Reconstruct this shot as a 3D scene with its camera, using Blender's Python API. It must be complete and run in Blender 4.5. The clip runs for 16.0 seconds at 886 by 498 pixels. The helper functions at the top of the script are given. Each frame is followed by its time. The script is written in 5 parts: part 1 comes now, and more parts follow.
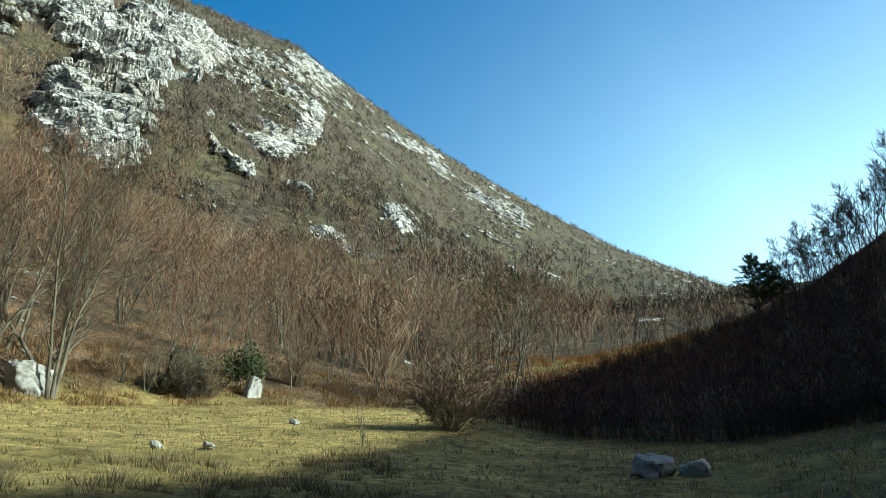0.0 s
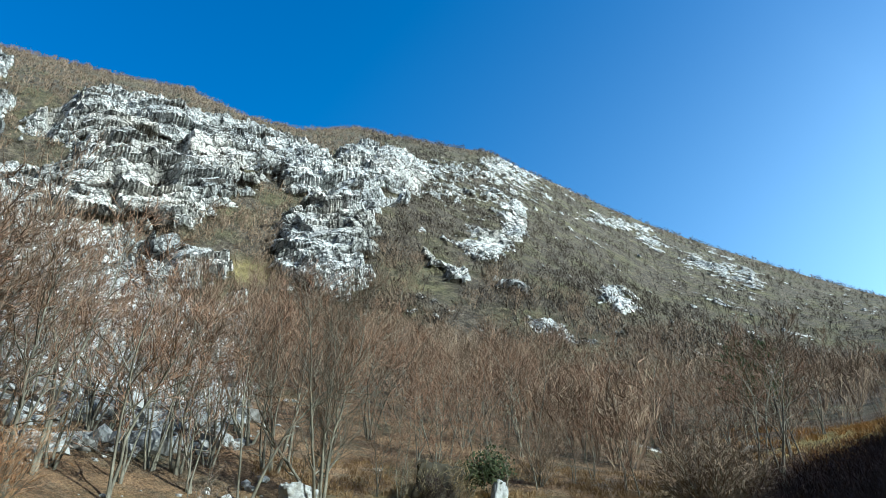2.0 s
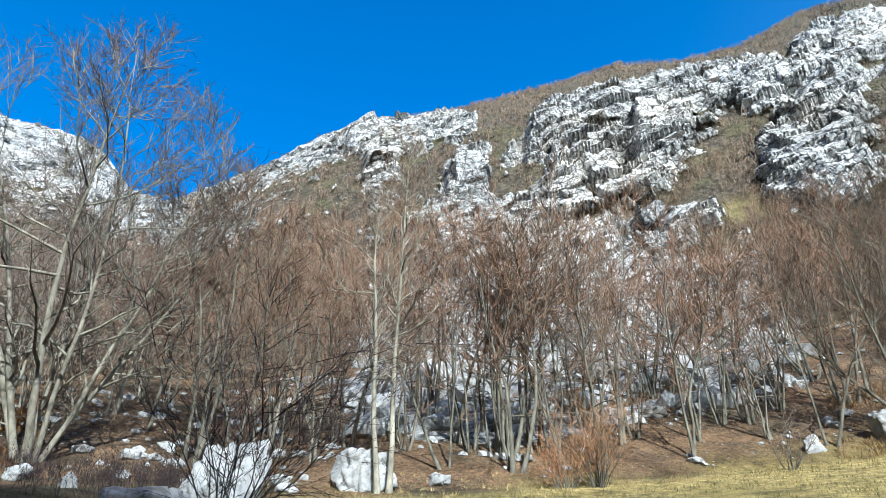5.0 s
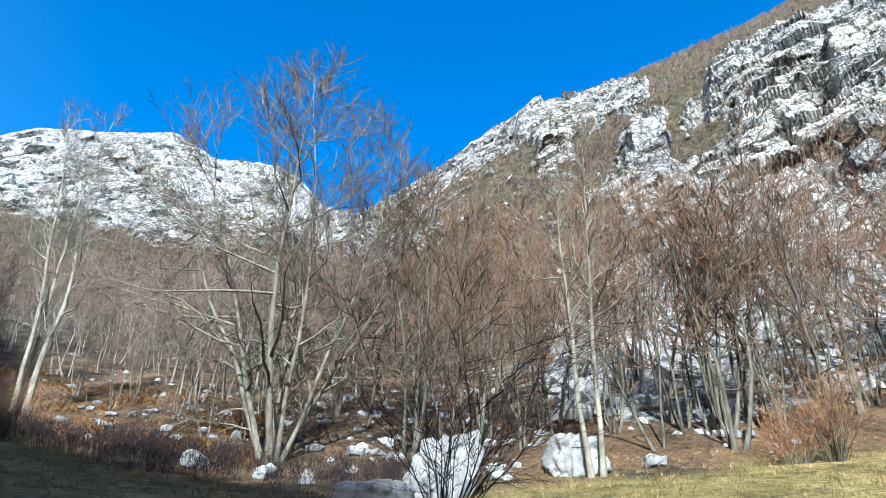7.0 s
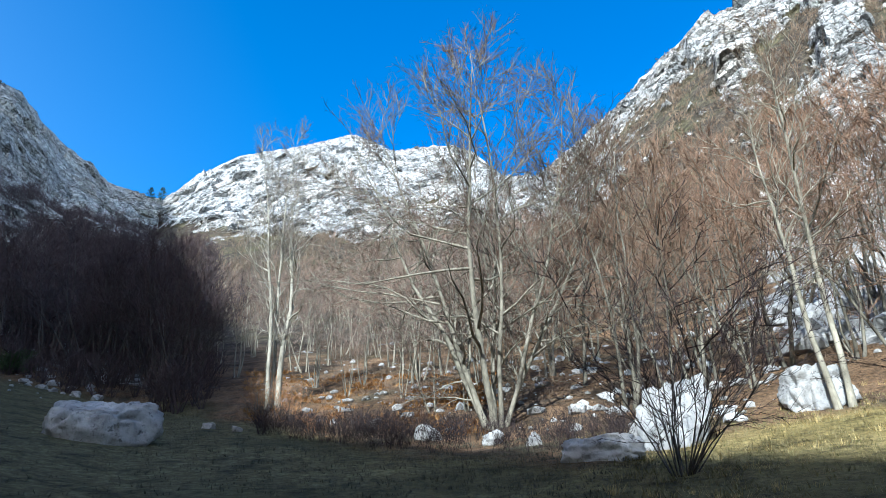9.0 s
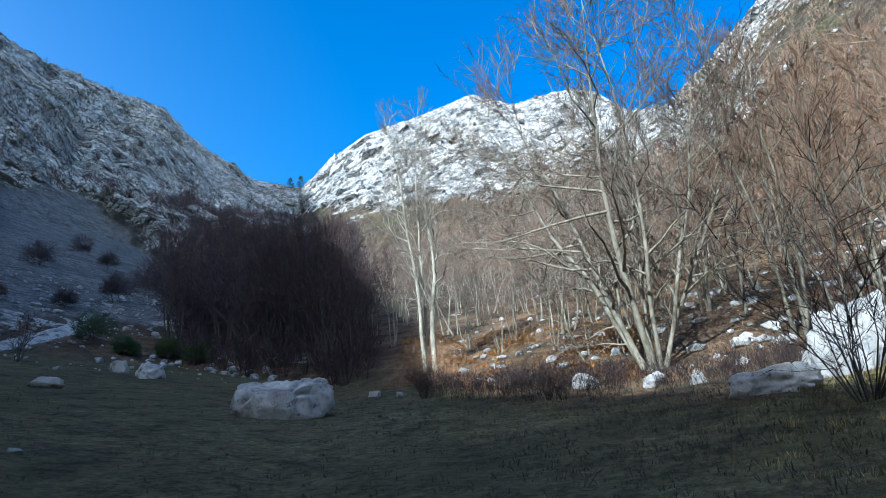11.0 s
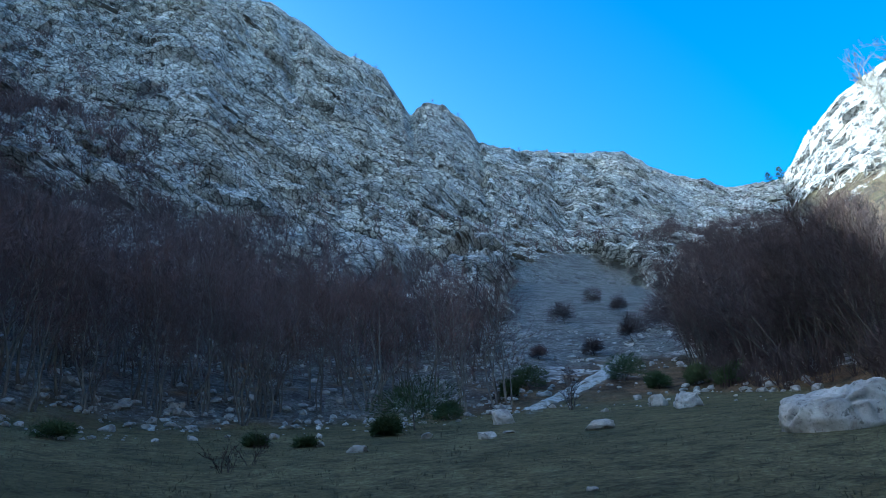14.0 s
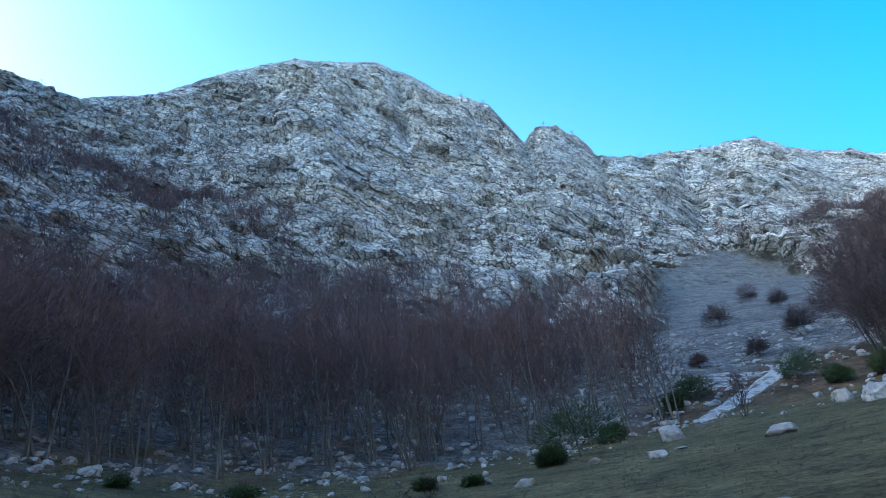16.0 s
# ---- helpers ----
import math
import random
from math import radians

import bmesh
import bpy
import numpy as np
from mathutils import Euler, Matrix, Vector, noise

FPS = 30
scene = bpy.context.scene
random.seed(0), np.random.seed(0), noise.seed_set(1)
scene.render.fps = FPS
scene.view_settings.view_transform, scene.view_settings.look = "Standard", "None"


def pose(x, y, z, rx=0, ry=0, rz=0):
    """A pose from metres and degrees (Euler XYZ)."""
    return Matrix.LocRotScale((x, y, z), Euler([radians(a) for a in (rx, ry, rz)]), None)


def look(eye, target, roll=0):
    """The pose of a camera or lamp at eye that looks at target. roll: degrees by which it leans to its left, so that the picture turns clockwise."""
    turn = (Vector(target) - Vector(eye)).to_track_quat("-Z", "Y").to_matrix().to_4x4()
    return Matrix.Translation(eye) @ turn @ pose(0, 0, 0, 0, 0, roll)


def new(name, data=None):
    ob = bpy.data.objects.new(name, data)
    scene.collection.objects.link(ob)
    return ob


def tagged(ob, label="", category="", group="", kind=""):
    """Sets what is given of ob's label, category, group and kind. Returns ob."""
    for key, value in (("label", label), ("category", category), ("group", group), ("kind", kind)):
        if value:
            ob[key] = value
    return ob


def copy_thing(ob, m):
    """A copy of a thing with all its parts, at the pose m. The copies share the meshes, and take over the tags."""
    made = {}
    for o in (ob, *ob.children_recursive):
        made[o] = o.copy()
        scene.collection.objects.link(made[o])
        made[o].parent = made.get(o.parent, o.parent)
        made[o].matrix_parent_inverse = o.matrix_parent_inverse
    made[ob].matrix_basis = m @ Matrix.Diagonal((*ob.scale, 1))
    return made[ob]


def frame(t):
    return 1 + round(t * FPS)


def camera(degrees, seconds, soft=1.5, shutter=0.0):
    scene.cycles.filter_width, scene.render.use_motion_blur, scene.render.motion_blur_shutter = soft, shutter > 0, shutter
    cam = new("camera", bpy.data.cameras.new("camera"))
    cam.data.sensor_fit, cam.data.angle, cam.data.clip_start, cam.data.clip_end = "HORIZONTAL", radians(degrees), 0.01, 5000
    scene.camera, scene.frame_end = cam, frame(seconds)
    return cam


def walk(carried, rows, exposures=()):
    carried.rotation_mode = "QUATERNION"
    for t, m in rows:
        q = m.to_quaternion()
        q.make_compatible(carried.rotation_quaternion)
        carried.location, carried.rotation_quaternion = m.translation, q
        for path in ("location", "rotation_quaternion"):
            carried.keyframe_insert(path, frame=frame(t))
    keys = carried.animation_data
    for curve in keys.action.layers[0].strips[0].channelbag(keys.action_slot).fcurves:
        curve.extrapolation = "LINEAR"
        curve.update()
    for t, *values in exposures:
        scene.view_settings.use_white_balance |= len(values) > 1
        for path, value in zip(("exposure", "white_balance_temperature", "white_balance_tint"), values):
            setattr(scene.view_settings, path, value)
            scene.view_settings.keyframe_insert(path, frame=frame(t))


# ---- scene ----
cam = camera(64.0, 16.0, soft=0.4)
EYE = 1.6


def turn(yaw, pitch, roll):
    """The camera's pose on its one standpoint."""
    return pose(0, 0, EYE, 90 + pitch, 0, yaw) @ pose(0, 0, 0, 0, 0, roll)


PAN = (
    (0.0, -0.00, 23.57, 1.62),
    (0.5, 5.80, 26.38, 0.48),
    (1.0, 7.85, 28.88, 0.28),
    (1.5, 12.22, 29.83, 1.04),
    (2.0, 19.51, 30.53, 1.21),
    (2.5, 27.27, 31.06, 1.53),
    (3.0, 34.24, 30.59, 0.83),
    (3.5, 41.60, 30.08, 1.57),
    (4.0, 48.04, 28.11, 1.66),
    (4.5, 56.82, 26.01, 1.04),
    (5.0, 62.68, 26.54, 0.23),
    (5.2, 64.76, 26.84, -0.45),
    (7.3, 82.54, 25.06, -0.23),
    (7.5, 85.12, 24.86, -0.84),
    (8.0, 90.26, 23.83, -2.17),
    (8.2, 92.28, 23.40, -2.60),
    (10.3, 100.75, 20.77, -4.02),
    (10.5, 103.16, 19.91, -4.61),
    (11.0, 107.77, 20.34, -6.72),
    (11.5, 112.67, 21.26, -7.23),
    (12.0, 120.12, 22.0, -6.6),
    (12.5, 123.72, 22.6, -6.6),
    (13.0, 125.6, 24.05, -5.8),
    (13.5, 135.6, 23.6, -8.5),
    (14.0, 148.76, 27.13, -7.36),
    (14.5, 154.46, 29.46, -8.59),
    (15.0, 158.09, 30.60, -10.04),
    (15.5, 159.05, 30.77, -10.52),
    (16.0, 160.41, 31.26, -10.89),
)
walk(cam, [(t, turn(yaw, pitch, roll)) for t, yaw, pitch, roll in PAN],
     exposures=((0.0, 0.82, 5900, -16), (1.0, 0.7, 5600, -14), (1.5, 0.65, 5400, -11), (2.0, 0.85, 5300, -7), (3.0, 1.02, 5350, -2), (4.0, 1.06, 5350, 2), (5.0, 1.08, 5350, 2),
                (8.0, 1.22, 5300, 3), (10.5, 1.15, 5200, 2), (12.0, 1.12, 5000, 1), (13.0, 1.05, 4900, 1), (13.5, 1.05, 4800, 1), (14.0, 1.75, 5000, -5), (14.5, 2.12, 5200, -4), (16.0, 2.38, 5450, 0)))

# ---- world and sun ----
SUN_AZ, SUN_EL = 256.0, 33.6
HAZE = 105.0


def way(az, el=0.0):
    """Unit direction; az in degrees counter-clockwise from +y."""
    a, e = radians(az), radians(el)
    return Vector((-math.sin(a) * math.cos(e), math.cos(a) * math.cos(e), math.sin(e)))


world = bpy.data.worlds.new("sky")
scene.world = world
world.use_nodes = True
wn = world.node_tree.nodes
sky = wn.new("ShaderNodeTexSky")
sky.sky_type, sky.sun_disc = "NISHITA", False
sky.sun_elevation, sky.sun_rotation = radians(SUN_EL), radians(-SUN_AZ)
sky.altitude, sky.air_density, sky.dust_density, sky.ozone_density = 700, 1.1, 6.0, 2.0
wn["Background"].inputs["Strength"].default_value = 0.096
clear = wn.new("ShaderNodeHueSaturation")
clear.inputs["Hue"].default_value = 0.501
clear.inputs["Saturation"].default_value, clear.inputs["Value"].default_value = 1.55, 1.25
world.node_tree.links.new(sky.outputs[0], clear.inputs["Color"])

# white haze that thickens towards the sun and the horizon


def sky_math(op, a, b):
    n = wn.new("ShaderNodeMath")
    n.operation = op
    for k, v in enumerate((a, b)):
        if isinstance(v, (int, float)):
            n.inputs[k].default_value = v
        else:
            world.node_tree.links.new(v, n.inputs[k])
    return n.outputs[0]


view = wn.new("ShaderNodeTexCoord")
toward = wn.new("ShaderNodeVectorMath")
toward.operation = "DOT_PRODUCT"
toward.inputs[1].default_value = way(SUN_AZ, SUN_EL)
world.node_tree.links.new(view.outputs["Generated"], toward.inputs[0])
axes = wn.new("ShaderNodeSeparateXYZ")
world.node_tree.links.new(view.outputs["Generated"], axes.inputs[0])
near_sun = sky_math("MINIMUM", sky_math("POWER", sky_math("ADD", sky_math("MULTIPLY", toward.outputs["Value"], 0.5), 0.5), 4.0), 0.24)
low = sky_math("POWER", sky_math("SUBTRACT", 1.0, sky_math("MAXIMUM", axes.outputs["Z"], 0.0)), 3.0)
haze = wn.new("ShaderNodeMix")
haze.data_type, haze.blend_type = "RGBA", "ADD"
haze.inputs[0].default_value = 1.0
tint = wn.new("ShaderNodeVectorMath")
tint.operation = "SCALE"
tint.inputs[0].default_value = (0.80, 0.95, 1.0)
world.node_tree.links.new(sky_math("MULTIPLY", sky_math("MULTIPLY", near_sun, low), HAZE), tint.inputs["Scale"])
world.node_tree.links.new(clear.outputs[0], haze.inputs[6])
world.node_tree.links.new(tint.outputs[0], haze.inputs[7])
world.node_tree.links.new(haze.outputs[2], wn["Background"].inputs["Color"])

sun = new("sun", bpy.data.lights.new("sun", "SUN"))
sun.data.energy, sun.data.angle, sun.data.color = 5.0, radians(0.55), (1.0, 0.94, 0.85)
sun.matrix_world = look(way(SUN_AZ, SUN_EL) * 100, (0, 0, 0))

# ---- small tools ----


def curve(table, az):
    """A smooth closed curve over azimuth through a short table of (az, value)."""
    a, v = np.array(table, float).T
    a, v = np.concatenate([a - 360, a, a + 360]), np.concatenate([v, v, v])
    o = np.argsort(a)
    return np.interp(az, a[o], v[o])


RNG = np.random.default_rng(7)
GRAD = RNG.normal(size=(4096, 3))
GRAD /= np.linalg.norm(GRAD, axis=1)[:, None]


def perlin(p):
    """Gradient noise, about -0.7 to 0.7, of an (n, 3) array."""
    i = np.floor(p).astype(np.int64)
    f = p - i
    w = f * f * f * (f * (f * 6 - 15) + 10)
    out = np.zeros(len(p))
    for dx in (0, 1):
        for dy in (0, 1):
            for dz in (0, 1):
                h = ((i[:, 0] + dx) * 73856093 ^ (i[:, 1] + dy) * 19349663 ^ (i[:, 2] + dz) * 83492791) & 4095
                g = (GRAD[h] * (f - (dx, dy, dz))).sum(1)
                out += g * (w[:, 0] if dx else 1 - w[:, 0]) * (w[:, 1] if dy else 1 - w[:, 1]) * (w[:, 2] if dz else 1 - w[:, 2])
    return out


def fbm(p, octaves=4, ridged=False):
    out, amp, tot = np.zeros(len(p)), 1.0, 0.0
    for k in range(octaves):
        n = perlin(p * 2.03 ** k + 17.3 * k)
        out += amp * ((1 - 2.2 * np.abs(n)) if ridged else n * 1.5)
        tot += amp
        amp *= 0.5
    return out / tot


def smooth(a, b, x):
    t = np.clip((x - a) / (b - a), 0, 1)
    return t * t * (3 - 2 * t)


# ---- plan of the land: distances and elevations seen from the standpoint ----
EDGE_R = ((-40, 24), (-10, 30), (0, 40), (14, 38), (30, 33), (60, 26), (85, 24), (100, 28), (115, 40), (130, 60), (150, 52), (170, 44), (200, 38), (240, 25), (300, 22))
EDGE_E = ((-35, 10), (-22, 8.5), (-10, 9), (0, 11), (14, 10.5), (30, 9), (60, 8), (80, 7.3), (95, 8), (109, 9.5), (120, 10.5), (130, 12.6), (142, 13.5), (155, 14), (170, 14.3), (180, 15), (195, 17), (240, 16), (300, 11))
FOOT_R = ((-40, 60), (-12, 58), (0, 75), (14, 150), (30, 170), (60, 170), (75, 170), (87, 190), (100, 220), (115, 220), (135, 240), (150, 200), (165, 190), (180, 170), (195, 160), (215, 120), (240, 100), (268, 55), (300, 48))
FOOT_E = ((-40, 25), (-34, 21.5), (-25, 17), (-12, 14), (0, 13.2), (7, 17), (14, 21), (30, 24), (60, 23.5), (75, 21), (87, 19), (100, 18.5), (115, 18), (125, 19), (135, 22), (150, 25), (165, 27), (180, 28), (195, 30), (209, 38), (218, 39), (236, 36.2), (242, 34.8), (250, 33.9), (258, 35.2), (266, 35.6), (273, 38.9), (282, 40), (287, 38.8), (293, 36), (308, 30))
MID_R = ((-40, 120), (-25, 220), (0, 330), (14, 300), (25, 245), (45, 236), (60, 255), (75, 275), (87, 300), (105, 430), (120, 420), (130, 390), (150, 300), (170, 260), (195, 260), (240, 180), (300, 130))
MID_E = ((-40, 24.5), (-28, 17.7), (-12, 18.5), (0, 25), (14, 33.5), (25, 36), (34, 36.8), (45, 37.4), (52, 36.8), (60, 35.6), (68, 34.4), (75, 31.6), (80, 28.6), (87, 24), (105, 27), (120, 22.5), (130, 26), (150, 35), (170, 40), (195, 38), (203, 40), (211, 48), (216, 48), (220, 46.5), (225, 44.5), (229, 42.6), (232.5, 40.7), (235.2, 38.7), (237, 37.2), (242, 35.6), (250, 34.4), (258, 35.5), (266, 35.9), (274, 36.2), (282, 35), (290, 34.2), (308, 30.5))
SKY_R = ((-40, 400), (-25, 800), (0, 650), (14, 560), (25, 480), (45, 440), (75, 420), (86, 430), (90, 620), (105, 640), (117, 640), (124, 640), (128, 590), (136, 500), (145, 425), (150, 390), (160, 345), (170, 320), (180, 305), (190, 300), (200, 305), (240, 280), (300, 240))
SKY_E = ((-40, 24), (-30, 19.2), (-23.4, 19.6), (-15.4, 23.1), (-7.3, 27.5), (1.5, 31.9), (8.2, 35.3), (15, 38.3), (23, 39.2), (29, 39.7), (34, 38.9), (39, 38.9), (45, 39.8), (52.5, 39),
         (60, 37.9), (67, 36.7), (70, 36.8), (75, 34.6), (79.5, 31.8), (84, 29.4), (87, 28), (90, 28.2), (92, 30), (94.3, 31.1), (100, 30.9), (103.3, 32.2), (107, 31.4), (113.6, 30), (117, 28.2), (119.5, 25.9),
         (123.5, 26.4), (126.6, 28.4), (129, 29.9), (131.5, 31.7), (136, 32.8), (141.5, 34), (144.0, 35.1), (144.5, 36.2), (145.3, 37.1), (146.6, 37.8), (148.2, 38.3), (149.4, 38.4), (150.3, 38.0), (151.2, 39.3), (152.8, 41.6), (157, 43), (160, 45), (164, 46.6), (173, 47.3), (180, 46.3), (188, 44), (194, 43), (203, 43.4), (210, 49.5), (213, 50), (219, 48), (225, 45), (229, 43.3), (232.5, 41.2), (235.2, 39.1), (237, 37.6), (242, 35.8), (250, 34.6), (258, 35.5), (266, 35.9), (274, 36.2), (282, 35), (290, 34.2), (308, 30.5))
BACK_R = ((0, 1.35), (360, 1.35))
# behind the south crest, unseen land is raised to keep sun off the wall
BACK_Z = ((0, 0.97), (122, 0.97), (127, 1.335), (204, 1.335), (208, 0.97))

# unseen hill behind the standpoint, its crest shaped to cast the shade's edge
HILL_R = ((210, 760), (215, 520), (222, 340), (231, 150), (238, 112), (256, 100), (300, 95), (314, 105))
SHADE = ((-130, 13), (-75, 11.9), (-56, 12), (-50, 12.6), (-27, 7.3), (-19, 6), (-12.5, 5.2), (-7, 7), (-2, 9.4), (1, 11.5), (3, 12.4), (6, 13.5), (11, 15.8), (14, 16.3), (18, 19.3), (29, 33), (39, 47), (53, 61), (106, 120), (195, 216), (275, 315), (332, 393), (421, 495), (470, 545), (560, 620))


def crest(az):
    """Elevation, from the eye, of the hill's crest: across the sunlight it keeps to the profile SHADE."""
    r = np.interp(az, *np.array(HILL_R, float).T)
    across, along = r * math.cos(radians(az - SUN_AZ + 90)), r * math.cos(radians(az - SUN_AZ))
    z = np.interp(across, *np.array(SHADE, float).T) / math.cos(radians(SUN_EL)) + along * math.tan(radians(SUN_EL))
    return float(r), math.degrees(math.atan2(z, r))


def with_hill(table, pick):
    """A table of the visible land, completed by the hill behind the standpoint."""
    seen = tuple(x for x in table if x[0] < 204)
    return seen + ((208, seen[-1][1]),) + tuple((a, pick(*crest(a))) for a in range(210, 316, 2))


FOOT_R, FOOT_E = with_hill(FOOT_R, lambda r, e: max(30.0, 0.35 * r)), with_hill(FOOT_E, lambda r, e: e - 13)
MID_R, MID_E = with_hill(MID_R, lambda r, e: max(45.0, 0.65 * r)), with_hill(MID_E, lambda r, e: e - 5)
SKY_R, SKY_E = with_hill(SKY_R, lambda r, e: r), with_hill(SKY_E, lambda r, e: e)


def land(az, r):
    """Height of the bare land at azimuth az (degrees) and distance r, arrays alike."""
    ks_r = [np.full_like(r, 0.0), np.full_like(r, 5.0)] + [curve(t, az) for t in (EDGE_R, FOOT_R, MID_R, SKY_R)]
    ks_e = [None, None] + [curve(t, az) for t in (EDGE_E, FOOT_E, MID_E, SKY_E)]
    ks_z = [np.zeros_like(r), np.full_like(r, 0.35)] + [EYE + R * np.tan(np.radians(E)) for R, E in zip(ks_r[2:], ks_e[2:])]
    ks_r += [ks_r[-1] * curve(BACK_R, az), np.full_like(r, 1800.0)]
    ks_z += [ks_z[-1] * curve(BACK_Z, az), np.full_like(r, 60.0)]
    z = np.zeros_like(r)
    for k in range(len(ks_r) - 1):
        a, b = ks_r[k], ks_r[k + 1]
        m = (r >= a) & (r <= b)
        z = np.where(m, ks_z[k] + (ks_z[k + 1] - ks_z[k]) * (r - a) / (b - a), z)
    return z


def height(az, r):
    az, r = np.array([float(az)]), np.array([float(r)])
    return float(land(az, r)[0])


def spot(az, r, lift=0.0):
    d = way(az)
    return Vector((d.x * r, d.y * r, height(az, r) + lift))


def at_el(az, el):
    """The place on the land that shows at azimuth az and elevation el."""
    rs = np.geomspace(4, 900, 900)
    z = land(np.full_like(rs, az), rs)
    e = np.degrees(np.arctan2(z - EYE, rs))
    k = int(np.argmax(e >= el))
    return spot(az, float(rs[k]))


# ---- materials ----


def nodes(name):
    m = bpy.data.materials.new(name)
    m.use_nodes = True
    t = m.node_tree
    return m, t, t.nodes["Principled BSDF"]


def put(t, kind, **kw):
    n = t.nodes.new("ShaderNode" + kind)
    for k, v in kw.items():
        n.inputs[k].default_value = v
    return n


def noise_tex(t, co, scale, detail=5.0, rough=0.6):
    n = put(t, "TexNoise", Scale=scale, Detail=detail, Roughness=rough)
    t.links.new(co, n.inputs["Vector"])
    return n.outputs["Fac"]


def ramp(t, fac, *stops):
    n = t.nodes.new("ShaderNodeValToRGB")
    e = n.color_ramp.elements
    while len(e) < len(stops):
        e.new(0.5)
    for k, (p, c) in enumerate(stops):
        e[k].position = p
        e[k].color = (*c, 1) if len(c) == 3 else c
    t.links.new(fac, n.inputs["Fac"])
    return n.outputs["Color"]


def grey(v):
    return (v, v, v)


def mix(t, fac, a, b, how="MIX"):
    n = t.nodes.new("ShaderNodeMix")
    n.data_type, n.blend_type = "RGBA", how
    for k, v in ((0, fac), (6, a), (7, b)):
        if isinstance(v, (int, float)):
            n.inputs[k].default_value = v
        elif isinstance(v, tuple):
            n.inputs[k].default_value = (*v, 1)
        else:
            t.links.new(v, n.inputs[k])
    return n.outputs[2]


def calc(t, op, a, b=0.0):
    n = t.nodes.new("ShaderNodeMath")
    n.operation = op
    for k, v in ((0, a), (1, b)):
        if isinstance(v, (int, float)):
            n.inputs[k].default_value = v
        else:
            t.links.new(v, n.inputs[k])
    return n.outputs[0]


def relief(t, height, strength, distance, onto=None):
    n = put(t, "Bump", Strength=strength, Distance=distance)
    t.links.new(height, n.inputs["Height"])
    if onto is not None:
        t.links.new(onto, n.inputs["Normal"])
    return n.outputs["Normal"]


def land_material():
    m, t, b = nodes("land")
    g = t.nodes.new("ShaderNodeNewGeometry")
    co = g.outputs["Position"]
    at = t.nodes.new("ShaderNodeAttribute")
    at.attribute_name = "cover"
    sep = t.nodes.new("ShaderNodeSeparateColor")
    t.links.new(at.outputs["Color"], sep.inputs[0])
    rock_m, scree_m, grass_m = sep.outputs
    # leaf litter and bare scrub soil
    lit = ramp(t, noise_tex(t, co, 0.9, 8, 0.75), (0.3, (0.022, 0.018, 0.013)), (0.45, (0.05, 0.041, 0.031)), (0.55, (0.09, 0.075, 0.058)), (0.68, (0.15, 0.128, 0.10)), (0.8, (0.06, 0.056, 0.036)))
    lit = mix(t, ramp(t, noise_tex(t, co, 0.05, 4), (0.45, grey(0)), (0.65, grey(0.6))), lit, (0.10, 0.095, 0.045))
    far = t.nodes.new("ShaderNodeVectorMath")
    far.operation = "LENGTH"
    t.links.new(co, far.inputs[0])
    near = ramp(t, calc(t, "DIVIDE", far.outputs["Value"], 100.0), (0.55, grey(1)), (0.9, grey(0)))
    lit = mix(t, calc(t, "MULTIPLY", near, ramp(t, noise_tex(t, co, 0.22, 6, 0.7), (0.36, grey(0)), (0.54, grey(0.9)))), lit, (0.19, 0.12, 0.068))
    lit = mix(t, 1.0, lit, ramp(t, noise_tex(t, co, 5.5, 6, 0.85), (0.36, grey(0.35)), (0.5, grey(0.95)), (0.64, (1.5, 1.42, 1.3))), "MULTIPLY")
    clumps = noise_tex(t, co, 0.28, 7, 0.7)
    lit = mix(t, 1.0, lit, ramp(t, clumps, (0.33, grey(0.35)), (0.5, grey(1.0)), (0.66, grey(1.55))), "MULTIPLY")
    # winter grass
    gr = ramp(t, noise_tex(t, co, 2.6, 8, 0.85), (0.30, (0.06, 0.045, 0.02)), (0.42, (0.2, 0.152, 0.055)), (0.55, (0.39, 0.3, 0.115)), (0.68, (0.57, 0.465, 0.21)))
    gr = mix(t, ramp(t, noise_tex(t, co, 0.16, 5), (0.42, grey(0)), (0.62, grey(0.75))), gr, (0.18, 0.145, 0.05))
    gr = mix(t, 1.0, gr, ramp(t, noise_tex(t, co, 0.75, 6, 0.75), (0.36, grey(0.42)), (0.48, grey(1.0)), (0.62, grey(1.3))), "MULTIPLY")
    gr = mix(t, ramp(t, noise_tex(t, co, 6.0, 4, 0.8), (0.35, grey(0.55)), (0.5, grey(0))), gr, (0.07, 0.055, 0.03))
    gn = t.nodes.new("ShaderNodeAttribute")
    gn.attribute_name = "grain"

    def bedded(sx, sy):
        mp = t.nodes.new("ShaderNodeMapping")
        mp.inputs["Scale"].default_value = (sx, sy, sx * 0.6)
        t.links.new(gn.outputs["Vector"], mp.inputs["Vector"])
        return mp.outputs[0]

    tone = ramp(t, noise_tex(t, co, 0.05, 6, 0.65), (0.3, (0.19, 0.19, 0.188)), (0.46, (0.34, 0.338, 0.331)), (0.6, (0.48, 0.475, 0.462)), (0.78, (0.35, 0.34, 0.317)))
    b1 = noise_tex(t, bedded(0.10, 0.55), 1.0, 6, 0.75)
    b2 = noise_tex(t, bedded(0.75, 1.35), 1.0, 6, 0.75)
    b3 = noise_tex(t, bedded(0.9, 0.16), 1.0, 5, 0.7)
    b4 = noise_tex(t, co, 1.4, 6, 0.75)

